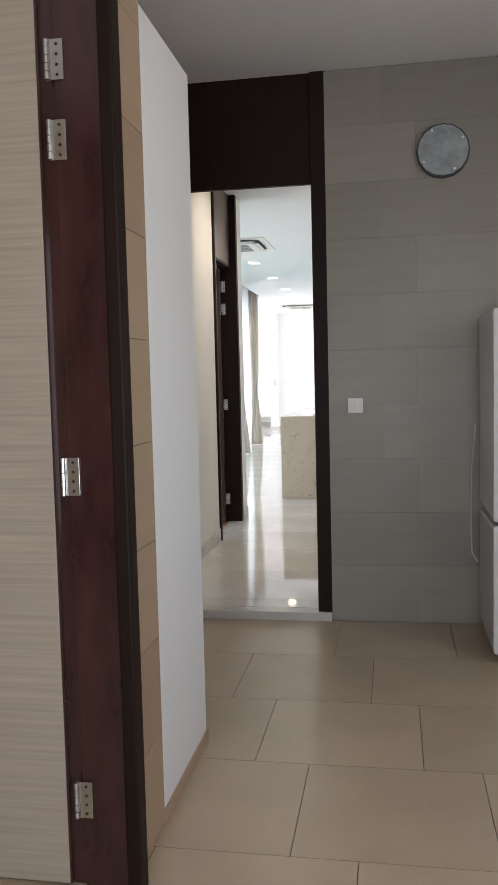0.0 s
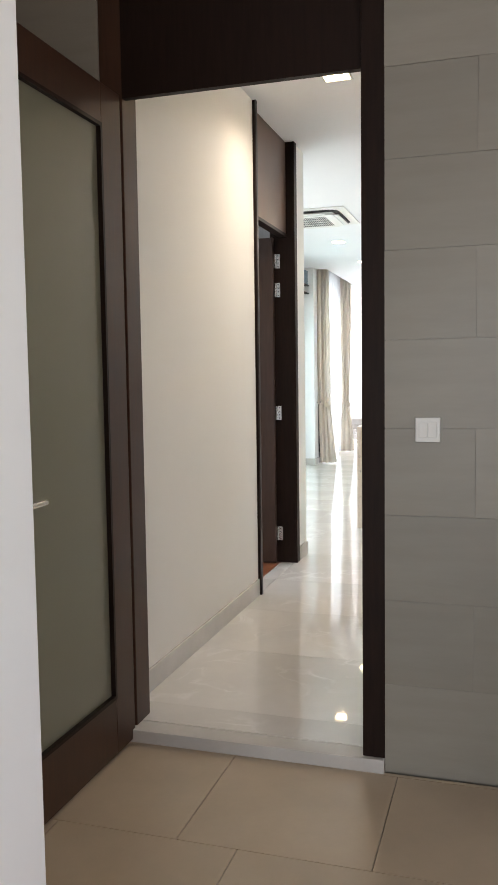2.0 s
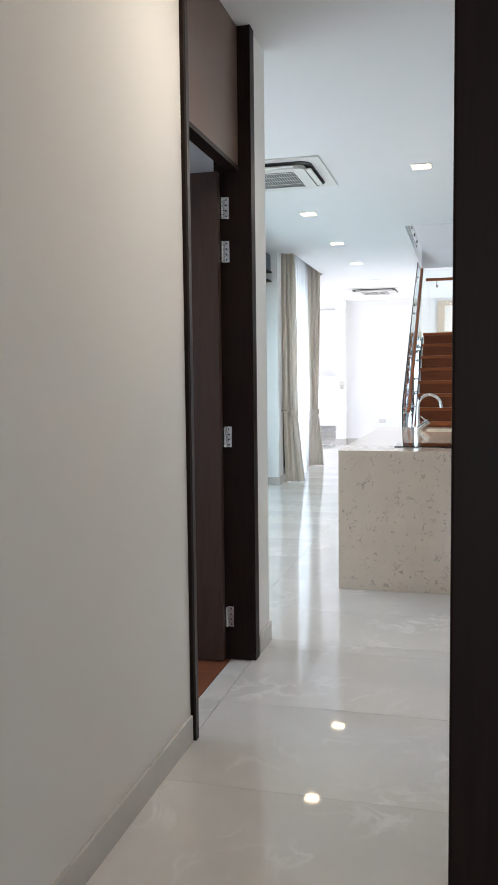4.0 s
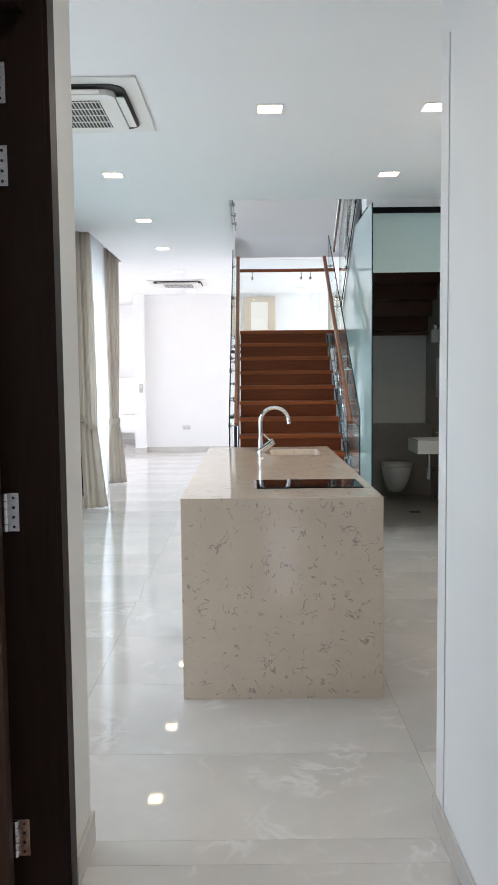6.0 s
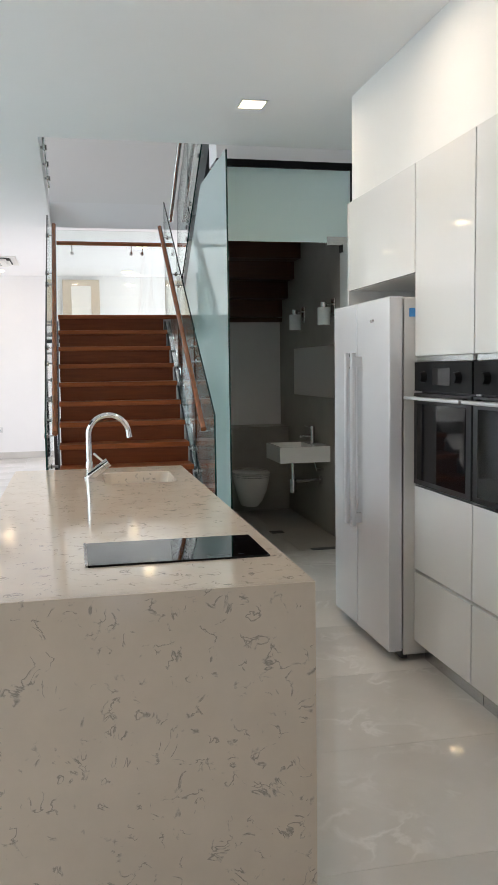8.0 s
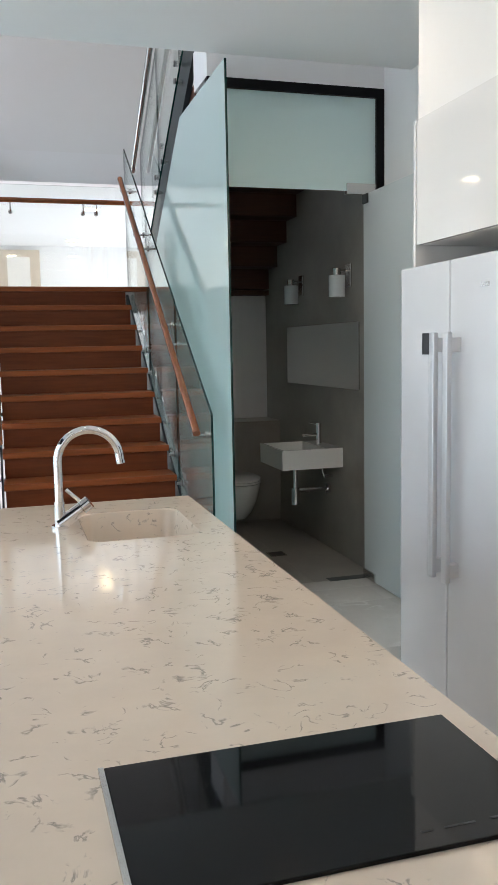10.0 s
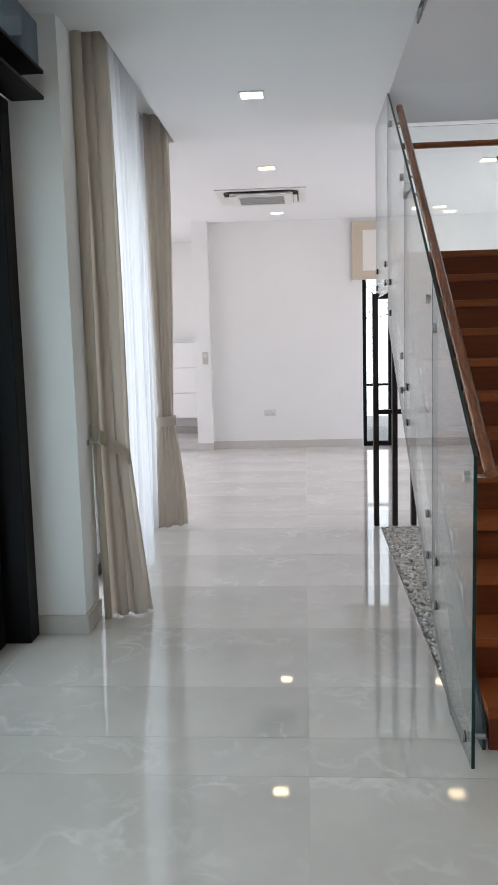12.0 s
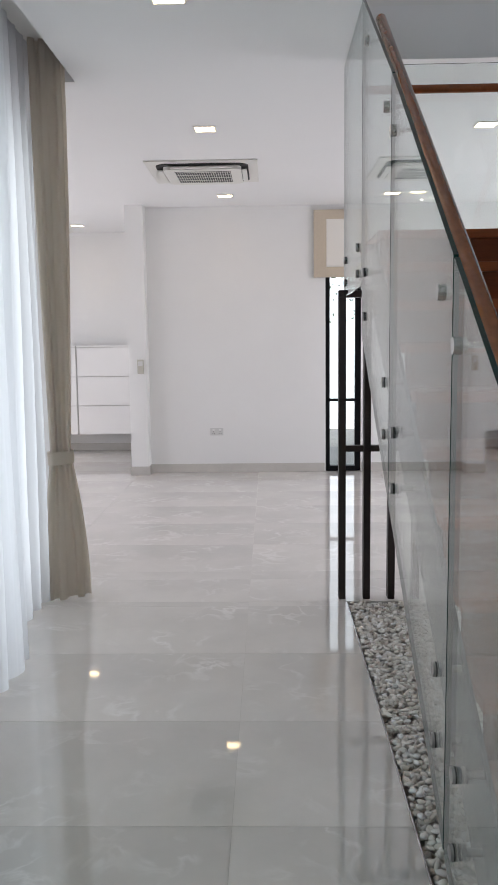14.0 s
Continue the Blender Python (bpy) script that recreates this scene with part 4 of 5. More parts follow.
part("floor_channel", boxes((1.36, -0.05, -0.004, 1.62, 0.02, 0.003)), M_DARKSTEEL, wf)
wd = thing("washroom_door", "white frosted glass door standing open", "door", (1.602, 11.11, 0.008), kind="structure")
bm, ms = pane(rect(-0.92, 0, 0, 2.345), "x", -0.006, 0.006, M_FROSTDOOR, M_EDGE)
part("glass_leaf", bm, ms, wd)
part("patch_fitting", boxes((-0.016, -0.16, 0, 0.016, 0.0, 0.055), bevel=0.003), M_STEEL, wd)
part("patch_fitting", boxes((-0.016, -0.07, 2.29, 0.016, 0.0, 2.345), bevel=0.003), M_DARK, wd)
part("pull_handle", rods(((-0.05, -0.84, 0.9), (-0.05, -0.84, 1.3), 0.012), ((-0.05, -0.84, 0.95), (0, -0.84, 0.95), 0.008), ((-0.05, -0.84, 1.25), (0, -0.84, 1.25), 0.008)), M_STEEL, wd, smooth=True)

basin = thing("wash_basin", "white rectangular wall-hung ceramic basin", "basin", (1.685, 11.66, 0.625))
bm = boxes((-0.44, 0, 0, 0, 0.50, 0.045), (-0.44, 0, 0.045, -0.42, 0.5, 0.135), (-0.42, 0, 0.045, -0.12, 0.02, 0.135), (-0.42, 0.48, 0.045, -0.12, 0.5, 0.135), (-0.12, 0, 0.045, 0, 0.5, 0.135))
part("bowl", bm, M_CERAMIC, basin)
part("drain", rods(((-0.27, 0.25, 0.045), (-0.27, 0.25, 0.05), 0.03)), M_CHROME, basin)
btap = thing("basin_tap", "chrome basin mixer tap", "tap", (1.60, 11.90, 0.76))
part("body", rods(((0, 0, 0), (0, 0, 0.13), 0.02)), M_CHROME, btap, smooth=True)
part("spout", rods(((0, 0, 0.075), (-0.12, 0, 0.07), 0.011)), M_CHROME, btap, smooth=True)
part("lever", rods(((0, 0, 0.13), (0.0, -0.0, 0.155), 0.021), ((0, 0, 0.145), (-0.07, 0, 0.16), 0.005)), M_CHROME, btap, smooth=True)
trap = thing("basin_trap", "chrome bottle trap and waste pipe under the basin", "pipe", (1.42, 11.9, 0.34))
part("bottle", rods(((0, 0, 0), (0, 0, 0.12), 0.03), ((0, 0, 0.12), (0, 0, 0.285), 0.016)), M_CHROME, trap, smooth=True)
part("waste_pipe", rods(((0, 0, 0.1), (0.262, 0, 0.1), 0.016), ((0.24, 0, 0.1), (0.262, 0, 0.1), 0.034)), M_CHROME, trap, smooth=True)
part("valve", rods(((0.20, -0.05, 0.2), (0.262, -0.05, 0.2), 0.012), ((0.20, -0.05, 0.2), (0.18, -0.05, 0.28), 0.007)), M_CHROME, trap, smooth=True)
mirror = thing("wall_mirror", "wide frameless mirror on washroom wall", "mirror", (1.683, 11.37, 1.17))
part("glass", boxes((-0.008, 0, 0, -0.002, 1.405, 0.44)), M_MIRROR, mirror)
part("backing", boxes((-0.002, 0.004, 0.004, 0.0015, 1.401, 0.436)), M_DARK, mirror)
for y in (11.53, 12.43):
    sc = thing("wall_light", "unlit frosted glass cylinder wall light on steel arm", "wall light", (1.684, y, 1.86), group="washroom wall lights")
    part("plate", boxes((-0.014, -0.045, -0.02, 0, 0.045, 0.13), bevel=0.003), M_STEEL, sc)
    part("arm", rods(((-0.014, 0, 0.085), (-0.09, 0, 0.085), 0.009)), M_STEEL, sc, smooth=True)
    part("cap", rods(((-0.09, 0, 0.055), (-0.09, 0, 0.10), 0.028)), M_STEEL, sc, smooth=True)
    part("shade", rods(((-0.09, 0, -0.085), (-0.09, 0, 0.055), 0.055)), M_FROSTDOOR, sc, "white frosted glass shade", smooth=True)
cis = thing("cistern_ledge", "grey stone boxed-in cistern behind the toilet", "ledge", (0.67, 13.0, 0))
part("box", boxes((0, 0, 0, 1.01, 0.355, 0.825)), M_STONE, cis)
part("ledge_top", boxes((0, -0.012, 0.825, 1.01, 0.355, 0.845), bevel=0.003), M_STONE, cis)
wc = thing("toilet", "white wall-hung ceramic toilet with closed lid", "toilet", (1.22, 13.0, 0))
def oval(z, rx, ry, cy, n=28):
    return [(rx * math.sin(2 * math.pi * k / n), min(0.0, cy - ry * math.cos(2 * math.pi * k / n)), z) for k in range(n)]
def lofted(levels):
    bm = bmesh.new()
    rings = [[bm.verts.new(p) for p in lv] for lv in levels]
    for a, b in zip(rings, rings[1:]):
        for k in range(len(a)):
            bm.faces.new((a[k], a[(k + 1) % len(a)], b[(k + 1) % len(a)], b[k]))
    bm.faces.new(list(reversed(rings[0]))), bm.faces.new(rings[-1])
    bmesh.ops.recalc_face_normals(bm, faces=bm.faces)
    return bm
part("bowl", lofted([oval(0.10, 0.09, 0.16, -0.2), oval(0.16, 0.12, 0.2, -0.24), oval(0.26, 0.15, 0.25, -0.27), oval(0.36, 0.175, 0.27, -0.27), oval(0.395, 0.18, 0.275, -0.27)]), M_CERAMIC, wc, smooth=True)
part("seat", lofted([oval(0.40, 0.182, 0.277, -0.27), oval(0.415, 0.182, 0.277, -0.27)]), M_CERAMIC, wc, smooth=True)
part("lid", lofted([oval(0.418, 0.18, 0.275, -0.27), oval(0.432, 0.18, 0.275, -0.27), oval(0.44, 0.16, 0.255, -0.27)]), M_CERAMIC, wc, smooth=True)
drain = thing("floor_drain", "square steel floor drain in washroom", "drain", (1.2, 11.8, 0.001))
part("grate", boxes((0, 0, 0, 0.12, 0.12, 0.003)), M_STEEL, drain)
part("slot", boxes((0.01, 0.01, 0.003, 0.11, 0.11, 0.0035)), M_DARK, drain)
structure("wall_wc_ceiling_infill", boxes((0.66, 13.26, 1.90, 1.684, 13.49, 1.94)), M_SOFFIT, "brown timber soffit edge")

# ---- posts and pebbles under the landing ----
scr = thing("post_screen", "dark timber post screen under the stair landing", "screen", (-0.643, 14.40, 0))
for i in range(9):
    part("post", boxes((i * 0.142 - 0.02, -0.035, 0.0, i * 0.142 + 0.02, 0.035, 1.735), bevel=0.003), M_POST, scr)
for i in range(8):
    part("crossbar", boxes((i * 0.142 + 0.02, -0.02, 0.865, (i + 1) * 0.142 - 0.02, 0.02, 0.9)), M_POST, scr)
part("head_rail", boxes((-0.02, -0.035, 1.735, 8 * 0.142 + 0.02, 0.035, 1.775)), M_POST, scr)
rng = np.random.default_rng(5)
ico = bmesh.new()
bmesh.ops.create_icosphere(ico, subdivisions=2, radius=1)
ico.verts.ensure_lookup_table()
iv = np.array([v.co[:] for v in ico.verts])
ifc = np.array([[v.index for v in f.verts] for f in ico.faces])
ico.free()
pv, pf, n = [], [], 0
for layer, z, cnt in ((0, -0.034, 4200), (1, -0.011, 7000)):
    for i in range(cnt):
        x, y = rng.uniform(-0.605, 0.06), rng.uniform(11.0, 14.31)
        s = np.array((rng.uniform(0.012, 0.021), rng.uniform(0.009, 0.014), rng.uniform(0.006, 0.010)))
        e = Euler((rng.uniform(-0.4, 0.4), rng.uniform(-0.4, 0.4), rng.uniform(0, 3.14))).to_matrix()
        pv.append((iv * s * (1 + 0.08 * np.sin(iv[:, [1, 2, 0]] * 3 + i))) @ np.array(e).T + (max(x, -0.617 + s[0]), y, z + rng.uniform(-0.01, 0.012)))
        pf.append(ifc + n)
        n += len(iv)
me = bpy.data.meshes.new("pebbles")
me.from_pydata(np.concatenate(pv).tolist(), [], np.concatenate(pf).tolist())
nt = M_PEBBLE.node_tree
gm = nt.nodes.new("ShaderNodeNewGeometry")
cr = nt.nodes.new("ShaderNodeValToRGB")
for p, c in ((0.0, (0.84, 0.81, 0.77, 1)), (0.45, (0.74, 0.69, 0.63, 1)), (0.8, (0.55, 0.49, 0.43, 1)), (1.0, (0.88, 0.87, 0.85, 1))):
    el = cr.color_ramp.elements.new(p)
    el.color = c
nt.links.new(gm.outputs["Random Per Island"], cr.inputs["Fac"])
nt.links.new(cr.outputs["Color"], nt.nodes["Principled BSDF"].inputs["Base Color"])
me.materials.append(M_PEBBLE)
me.shade_smooth()
tagged(new("pebbles", me), "bed of pale river pebbles beside the stairs", "pebbles", kind="stuff")
structure("trim_pebble_edge", boxes((-0.622, 10.94, -0.09, -0.617, 14.33, 0.001), (-0.617, 10.94, -0.09, 0.62, 10.95, 0.0)), M_STEEL, "thin metal edging of pebble bed", "edging")

# ---- curtains ----
def curtain(name, x, y0, y1, z0, z1, folds, depth, tie=None, label="", material=None, lean=0.0, seed=1, thick=True, gather=0.0, crisp=0.0, top=1.0, skew=0.0):
    """A pleated hanging; tie: (height, width left there, edge held: 0 the y0 side, 1 the y1 side)."""
    ob = thing(name, label, "curtain", (x, y0, z0), group="")
    r = random.Random(seed)
    ph = [r.uniform(-0.5, 0.5) for _ in range(folds + 2)]
    nu, nv = folds * 26, 64
    w, h = y1 - y0, z1 - z0
    bm = bmesh.new()
    rows = []
    for j in range(nv + 1):
        t = j / nv
        z = h * t
        c, off, tz = 1.0, 0.0, 1.0
        if tie:
            tz = (tie[0] - z0) / h
            if t < tz:
                k = t / tz
                c = tie[3] + (tie[1] - tie[3]) * (k ** 1.8)
            else:
                k = min(1, (t - tz) / (1 - tz) * 1.15)
                c = tie[1] + (top - tie[1]) * (math.sin(k * math.pi / 2) ** 1.1)
            off = (1 - c) * w * tie[2]
        row = []
        for i in range(nu + 1):
            u = i / nu
            f = folds * min(1, max(0, u + 0.05 * math.sin(3 * math.pi * u + seed) * math.sin(math.pi * u)))
            p = ph[int(f)] * 0.5
            d = depth * (0.75 + 0.25 * math.sin(3 * u + seed)) * (1 + 0.5 * (1 - c))
            wave = math.sin(2 * math.pi * f + p + 0.5 * math.sin(2 * t + seed))
            lap = -crisp * w * c / (4 * math.pi * folds) * math.sin(2 * (2 * math.pi * f + p + 0.5 * math.sin(2 * t + seed)))
            wave += 0.12 * math.sin(4 * math.pi * f + 1.3 * seed + t * 1.8) + gather * math.sin(11 * f + 7 * t)
            yy = off + u * w * c + lap
            xx = d * wave + skew * u * max(0, 1 - 1.05 * t / max(tz, 0.01)) + lean * (1 - t) + 0.010 * math.sin(5 * t + 9 * u + seed)
            row.append(bm.verts.new((xx, yy, z)))
        rows.append(row)
    for a, b in zip(rows, rows[1:]):
        for i in range(nu):
            bm.faces.new((a[i], a[i + 1], b[i + 1], b[i]))
    if thick:
        bmesh.ops.solidify(bm, geom=list(bm.faces), thickness=0.003)
    c = part("cloth", bm, material or M_CURTAIN, ob)
    c.data.shade_smooth()
    return ob, w


LAB = "beige linen curtain tied back beside the window"
cA, _ = curtain("curtain", -2.315, 12.27, 12.27 + 0.29, 0.012, 3.157, 3, 0.046, tie=(0.93, 0.88, 0, 0.86), label=LAB, seed=2, crisp=1.9, top=0.86, skew=0.14, lean=0.045)
cA.rotation_euler = (0, 0, radians(-38))
cB, _ = curtain("curtain", -2.345, 14.33, 14.33 + 0.20, 0.012, 3.157, 3, 0.046, tie=(0.86, 0.60, 0.45, 1.35), label=LAB, seed=4, crisp=1.7)
cB.rotation_euler = (0, 0, radians(-64))
for ob, yk, yc, w, z, s in ((cA, 12.26, 0.128, 0.128, 0.93, -1), (cB, 14.58, 0.096, 0.064, 0.86, 1)):
    n = 28
    bm = bmesh.new()
    ra, rb = [], []
    for k in range(n):
        a = 2 * math.pi * k / n
        y, x = yc + (w + 0.012) * math.cos(a), 0.058 * math.sin(a)
        tilt = -0.085 * (y - yc) / w if s < 0 else 0.004 * (y - yc) / w
        ra.append(bm.verts.new((x, y, z - 0.04 + tilt - 0.02)))
        rb.append(bm.verts.new((x * 0.97, y, z + 0.035 + tilt - 0.02)))
    for k in range(n):
        bm.faces.new((ra[k], ra[(k + 1) % n], rb[(k + 1) % n], rb[k]))
    bmesh.ops.solidify(bm, geom=list(bm.faces), thickness=0.004)
    part("tieback", bm, M_CURTAIN, ob, "matching fabric tieback", smooth=True)
hook = thing("tieback_hook", "steel curtain tieback hook on the pier", "hook", (-2.29, 12.2, 0.955))
part("arm", rods(((-0.01, 0, 0), (0.05, 0, 0), 0.005), ((0.05, 0, -0.01), (0.05, 0, 0.02), 0.006)), M_STEEL, hook, smooth=True)
part("rose", rods(((-0.01, 0, 0), (-0.004, 0, 0), 0.016)), M_STEEL, hook, smooth=True)
for sx, sa, sb, sn, ss in ((-2.265, 12.36, 13.44, 6, 7), (-2.37, 13.36, 14.46, 6, 5)):
    sheer, _ = curtain("sheer_curtain", sx, sa, sb, 0.015, 3.157, sn, 0.030, label="white translucent sheer curtain across the window", material=M_SHEER, seed=ss, thick=False)
    sheer.rotation_euler = (0, 0, radians(-3 if ss == 7 else 0))
track = thing("curtain_track", "recessed dark curtain track at the ceiling", "curtain track", (-2.30, 12.28, 3.13))
part("channel", boxes((-0.06, 0, 0.0, 0.06, 2.31, 0.028)), M_PLASTIC, track)
part("lip", boxes((0.06, 0, -0.01, 0.066, 2.31, 0.028)), M_DARKSTEEL, track)

# ---- blind on the narrow window ----
bl = thing("roman_blind", "beige fabric blind half lowered over narrow window", "blind", (-0.55, 19.03, 2.2))
part("border", boxes((0, 0, 0, 0.14, 0.02, 0.72), (0.46, 0, 0, 0.60, 0.02, 0.72), (0.14, 0, 0, 0.46, 0.02, 0.10), (0.14, 0, 0.62, 0.46, 0.02, 0.72)), M_BLIND, bl)
part("centre_panel", boxes((0.14, 0.006, 0.10, 0.46, 0.014, 0.62)), M_BLINDLIGHT, bl, "paler backlit fabric panel")
part("hem_bar", boxes((0, -0.004, -0.012, 0.60, 0.024, 0.002)), M_BLIND, bl)

# ---- ceiling fittings ----
def downlight(x, y, z=H):
    ob = thing("downlight", "square recessed ceiling downlight, lit warm white", "downlight", (x, y, z), group="square downlights")
    s = 0.082
    bm = bmesh.new()
    for r in ((-s, -s, s, -s + 0.014), (-s, s - 0.014, s, s), (-s, -s + 0.014, -s + 0.014, s - 0.014), (s - 0.014, -s + 0.014, s, s - 0.014)):
        box(bm, r[0], r[1], -0.006, r[2], r[3], -0.0005)
    part("frame", bm, M_PLASTIC, ob)
    part("diffuser", boxes((-s + 0.014, -s + 0.014, -0.004, s - 0.014, s - 0.014, -0.001)), M_LAMP, ob, "glowing warm diffuser")
    return ob


dl = downlight(-0.314, 8.28)
for x, y in ((0.65, 8.28), (0.645, 9.87), (-1.48, 9.81), (-1.48, 11.66), (-1.48, 13.45), (-1.49, 15.7), (-1.49, 18.4), (-3.48, 20.4), (-0.41, 4.32), (0.475, 15.72), (0.465, 18.36)):
    copy_thing(dl, pose(x, y, H))


def air_con(x, y):
    ob = thing("ceiling_air_conditioner", "white ceiling cassette air conditioner with slatted grille", "air conditioner", (x, y, H), group="cassette air conditioners")
    s = 0.47
    part("panel", boxes((-s, -s, -0.012, s, s, -0.0005), bevel=0.003), M_CASSETTE, ob)
    part("raised_cover", prism(round_rect(-0.33, -0.33, 0.33, 0.33, 0.06, 6), "z", -0.05, -0.012), M_CASSETTE, ob)
    part("air_slot", prism(round_rect(-0.39, -0.39, 0.39, 0.39, 0.1, 6), "z", -0.020, -0.0125), M_DARK, ob, "dark air outlet slot")
    for a in range(4):
        f = part("louvre", boxes((-0.26, 0.336, -0.045, 0.26, 0.378, -0.037)), M_CASSETTE, ob)
        f.matrix_basis = Matrix.Rotation(radians(90 * a), 4, "Z") @ pose(0, 0, 0, 0, 0, 0)
    part("grille_back", boxes((-0.24, -0.24, -0.0515, 0.24, 0.24, -0.0505)), M_DARK, ob)
    for k in range(24):
        x0 = -0.238 + k * 0.0203
        part("slat", boxes((x0, -0.24, -0.0545, x0 + 0.0055, 0.24, -0.0520)), M_GREYPLASTIC, ob)
    for k in range(5):
        y0 = -0.24 + k * 0.1165
        part("cross_bar", boxes((-0.24, y0, -0.0565, 0.24, y0 + 0.014, -0.0550)), M_CASSETTE, ob)
    return ob


ac = air_con(-1.49, 8.20)
copy_thing(ac, pose(-1.607, 17.16, H))

# ---- switches, sockets, clock, far cabinets ----
sock = thing("wall_socket", "grey double wall socket above skirting", "socket", (-1.66, 19.08, 0.47))
part("plate", boxes((-0.075, -0.01, -0.043, 0.075, -0.001, 0.043), bevel=0.003), M_GREYPLASTIC, sock)
for x in (-0.037, 0.037):
    part("switch", boxes((x - 0.012, -0.014, 0.012, x + 0.012, -0.009, 0.03), bevel=0.001), M_PLASTIC, sock)
    part("pin_holes", boxes((x - 0.003, -0.0105, -0.005, x + 0.003, -0.0095, 0.004), (x - 0.014, -0.0105, -0.024, x - 0.007, -0.0095, -0.019), (x + 0.007, -0.0105, -0.024, x + 0.014, -0.0095, -0.019)), M_DARK, sock)
sw = thing("light_switch", "white square light switch on grey tiled wall", "switch", (0.246, 2.545, 1.156))
part("plate", boxes((-0.041, -0.012, -0.041, 0.041, 0.0, 0.041), bevel=0.003), M_PLASTIC, sw)
for x in (-0.029, 0.001):
    part("rocker", boxes((x, -0.017, -0.026, x + 0.028, -0.011, 0.026), bevel=0.002), M_PLASTIC, sw)
M_IVORY = mat("aged_ivory_plastic", (0.50, 0.48, 0.42), 0.4)
ctl = thing("wall_controller", "white wall controller on partition end", "controller", (-2.487, 18.9, 1.225))
part("body", boxes((-0.035, -0.02, -0.08, 0.035, 0.0, 0.08), bevel=0.004), M_IVORY, ctl)
part("screen", boxes((-0.025, -0.022, 0.01, 0.025, -0.019, 0.06)), M_GREYPLASTIC, ctl)
clk = thing("wall_clock", "round grey marbled wall clock with dark rim", "clock", (0.72, 2.545, 2.48))
part("body", rods(((0, 0, 0), (0, -0.035, 0), 0.138)), M_DARKSTEEL, clk, smooth=True)
part("face", rods(((0, -0.035, 0), (0, -0.043, 0), 0.130)), mat("marbled_clock_face", (0.30, 0.33, 0.34), 0.3, var=0.3, scale=14), clk, "grey marbled clock face", smooth=True)
for k in range(4):
    a = radians(90 * k + 30)
    part("hour_stud", rods(((0.115 * math.cos(a), -0.043, 0.115 * math.sin(a)), (0.115 * math.cos(a), -0.047, 0.115 * math.sin(a)), 0.007)), M_STEEL, clk)
fr2 = thing("back_kitchen_fridge", "tall white fridge freezer in back kitchen", "fridge", (0.90, 1.88, -0.05))
for z0, z1 in ((0.05, 0.66), (0.675, 1.66)):
    part("door", boxes((-0.005, 0.0, z0, 0.055, 0.6, z1), bevel=0.02), M_FRIDGE, fr2)
part("cabinet", boxes((0.06, 0.01, 0.03, 0.66, 0.59, 1.66), bevel=0.006), M_GLOSS, fr2)
part("foot", boxes((0.08, 0.02, 0, 0.6, 0.58, 0.03)), M_DARK, fr2)
cab = thing("power_cable", "thin grey cable hanging beside fridge", "cable", (0.86, 2.54, 0.5))
part("cord", tube([(0.02, 0, 0.55), (0.0, -0.004, 0.3), (-0.005, -0.006, 0.0), (0.0, -0.006, -0.15), (0.03, -0.006, -0.2)], 0.004, 8), M_GREYPLASTIC, cab, smooth=True)
for k in range(3):
    dr = thing("low_cabinet", "white drawer cabinet hung on far room wall", "cabinet", (-5.36 + k * 0.87, 20.68, 0.27), group="far room drawer cabinets")
    part("carcass", boxes((0, 0.02, 0, 0.865, 0.40, 1.17)), M_FRIDGE_SIDE, dr)
    for j in range(3):
        part("drawer_front", boxes((0.004, 0, j * 0.389 + 0.004, 0.858, 0.02, (j + 1) * 0.389 - 0.006), bevel=0.001), M_GLOSS, dr)
    part("top", boxes((0, -0.005, 1.17, 0.865, 0.4, 1.19)), M_GLOSS, dr)


# ---- tiles, piece by piece ----
tile_meshes = {}
def tile(parent, name, x, y, z, sx, sy, sz, material):
    key = (round(sx, 3), round(sy, 3), round(sz, 3), material.name)
    if key not in tile_meshes:
        bm = bmesh.new()
        box(bm, -sx / 2, -sy / 2, -sz / 2, sx / 2, sy / 2, sz / 2)
        me = bpy.data.meshes.new(name)
        bm.to_mesh(me)
        bm.free()
        me.materials.append(material)
        tile_meshes[key] = me
    o = new(name, tile_meshes[key])
    o.parent = parent
    o.location = (x, y, z)
    return o


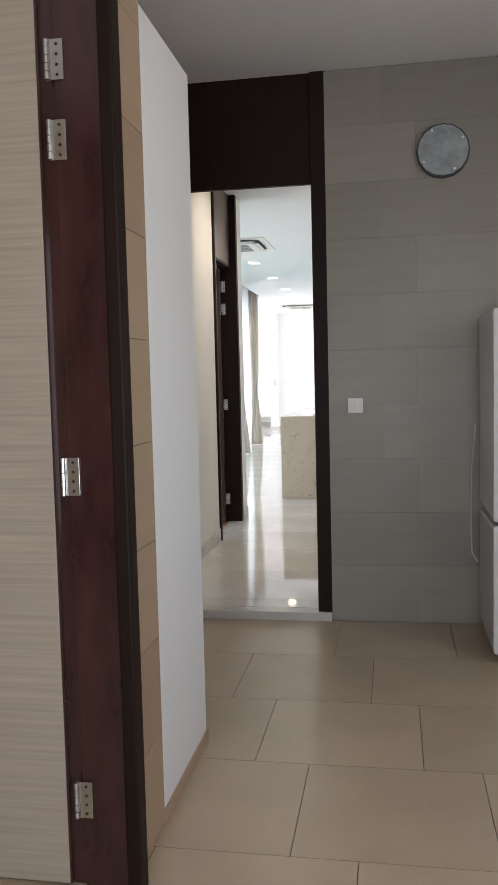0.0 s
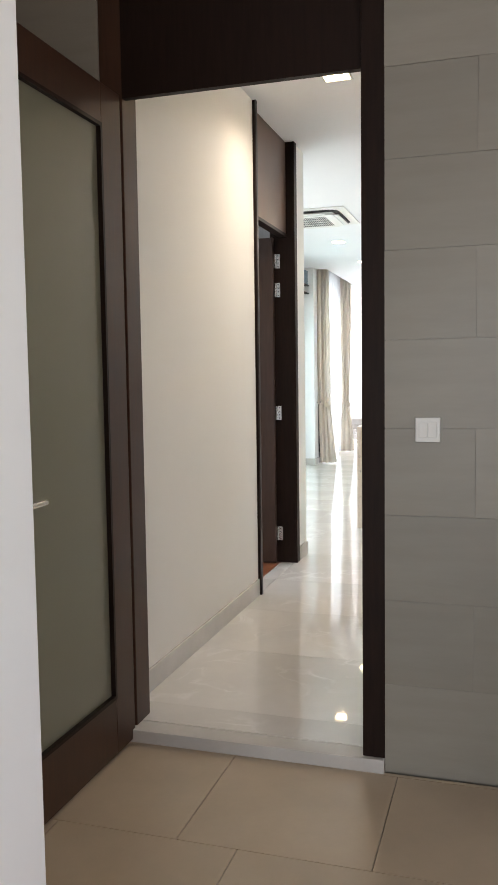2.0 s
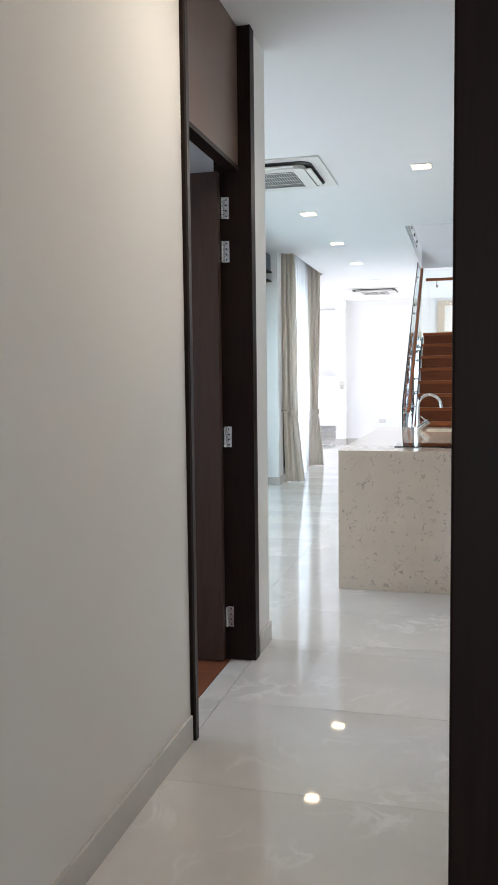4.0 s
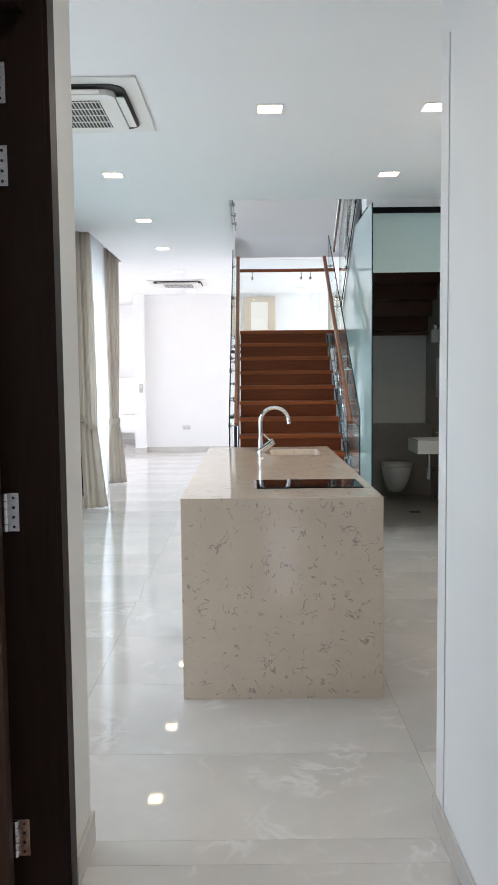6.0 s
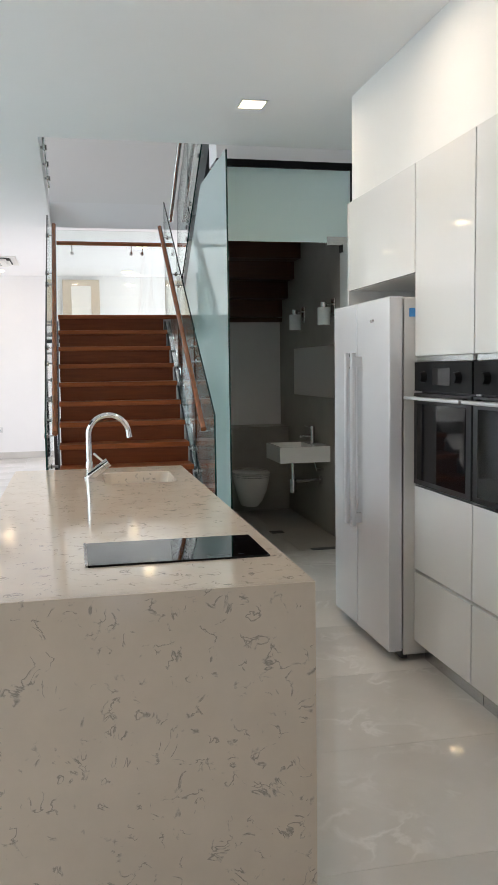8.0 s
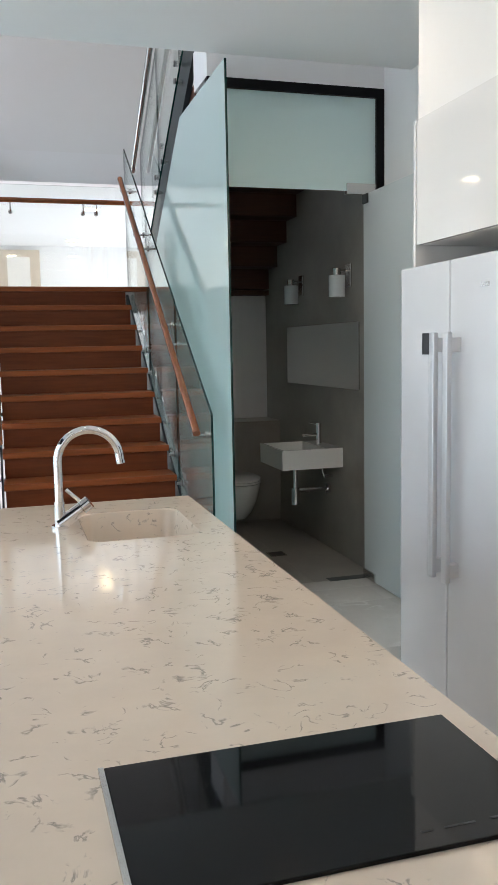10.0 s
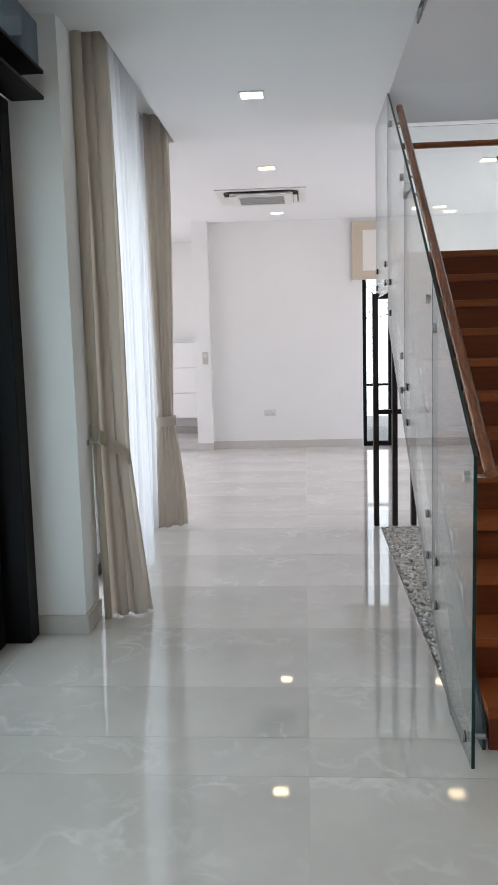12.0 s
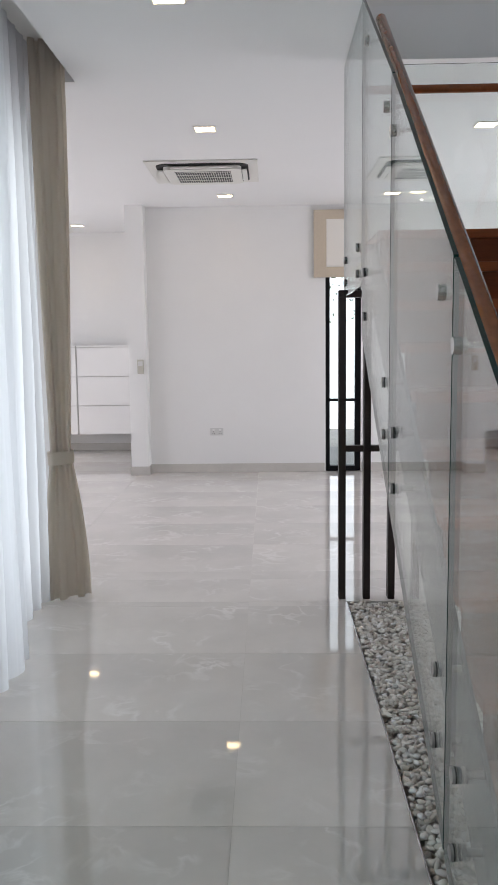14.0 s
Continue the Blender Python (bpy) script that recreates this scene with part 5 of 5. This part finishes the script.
def lay(parent, x0, y0, x1, y1, z, px, py, ox, oy, material, gap=0.0014, thick=0.0036, shift=0.0):
    j = math.floor((y0 - oy) / py)
    while oy + j * py < y1:
        a, b = max(y0, oy + j * py), min(y1, oy + (j + 1) * py)
        i = math.floor((x0 - ox - shift * j) / px)
        while ox + shift * j + i * px < x1:
            c, d = max(x0, ox + shift * j + i * px), min(x1, ox + shift * j + (i + 1) * px)
            if d - c > 0.01 and b - a > 0.01:
                tile(parent, "tile", (c + d) / 2, (a + b) / 2, z - thick / 2, d - c - gap, b - a - gap, thick, material)
            i += 1
        j += 1


TX, TY = 1.36, 0.7155
for r in ((-2.56, 5.79, 1.738, 10.94), (-2.56, 10.94, -0.622, 14.33), (0.66, 10.94, 1.685, 11.12), (-5.2, 14.78, 2.6, 19.08), (-5.2, 19.08, -2.62, 21.1), (-2.36, 14.33, 2.6, 14.78), (-0.96, 2.62, 0.14, 5.79), (-1.06, 4.575, -0.961, 5.45)):
    lay(floor, *r, 0.0, TX, TY, -1.185, 12.10, M_MARBLE)
lay(floor, 0.66, 11.12, 1.685, 13.36, 0.0, 0.6, 0.6, 0.66, 11.12, M_STONE)
lay(floor_kitchen, -1.6, -3.3, 2.2, 2.54, -0.05, 0.593, 0.572, 0.14, 0.232, M_TILE, gap=0.0028, thick=0.0075, shift=-0.195)
wall_k = bpy.data.objects["wall_kitchen_door"]
k = 0
z = -0.05
while z < 2.94:
    z1 = min(z + 0.298 + (0.018 if k == 0 else 0), 2.945)
    x = 0.10 - (0.3 if k % 2 else 0.12)
    while x < 2.2:
        a, b = max(x, 0.10), min(x + 0.6, 2.2)
        if b - a > 0.02:
            t = tile(wall_k, "tile", (a + b) / 2, 2.5545 - 0.0008 * ((k * 7 + int(x * 10)) % 3), (z + z1) / 2, b - a - 0.001, 0.009, z1 - z - 0.001, M_WALLTILE)
        x += 0.6
    z, k = z1, k + 1
z, k = -0.05, 0
while z < 2.9:
    z1 = min(z + 0.2965 * 1.0, 2.945)
    tile(tile_stub, "tile", -0.2675, 0.21, (z + z1) / 2, 0.009, 0.297, z1 - z - 0.002, M_BEIGETILE)
    z, k = z1, k + 1
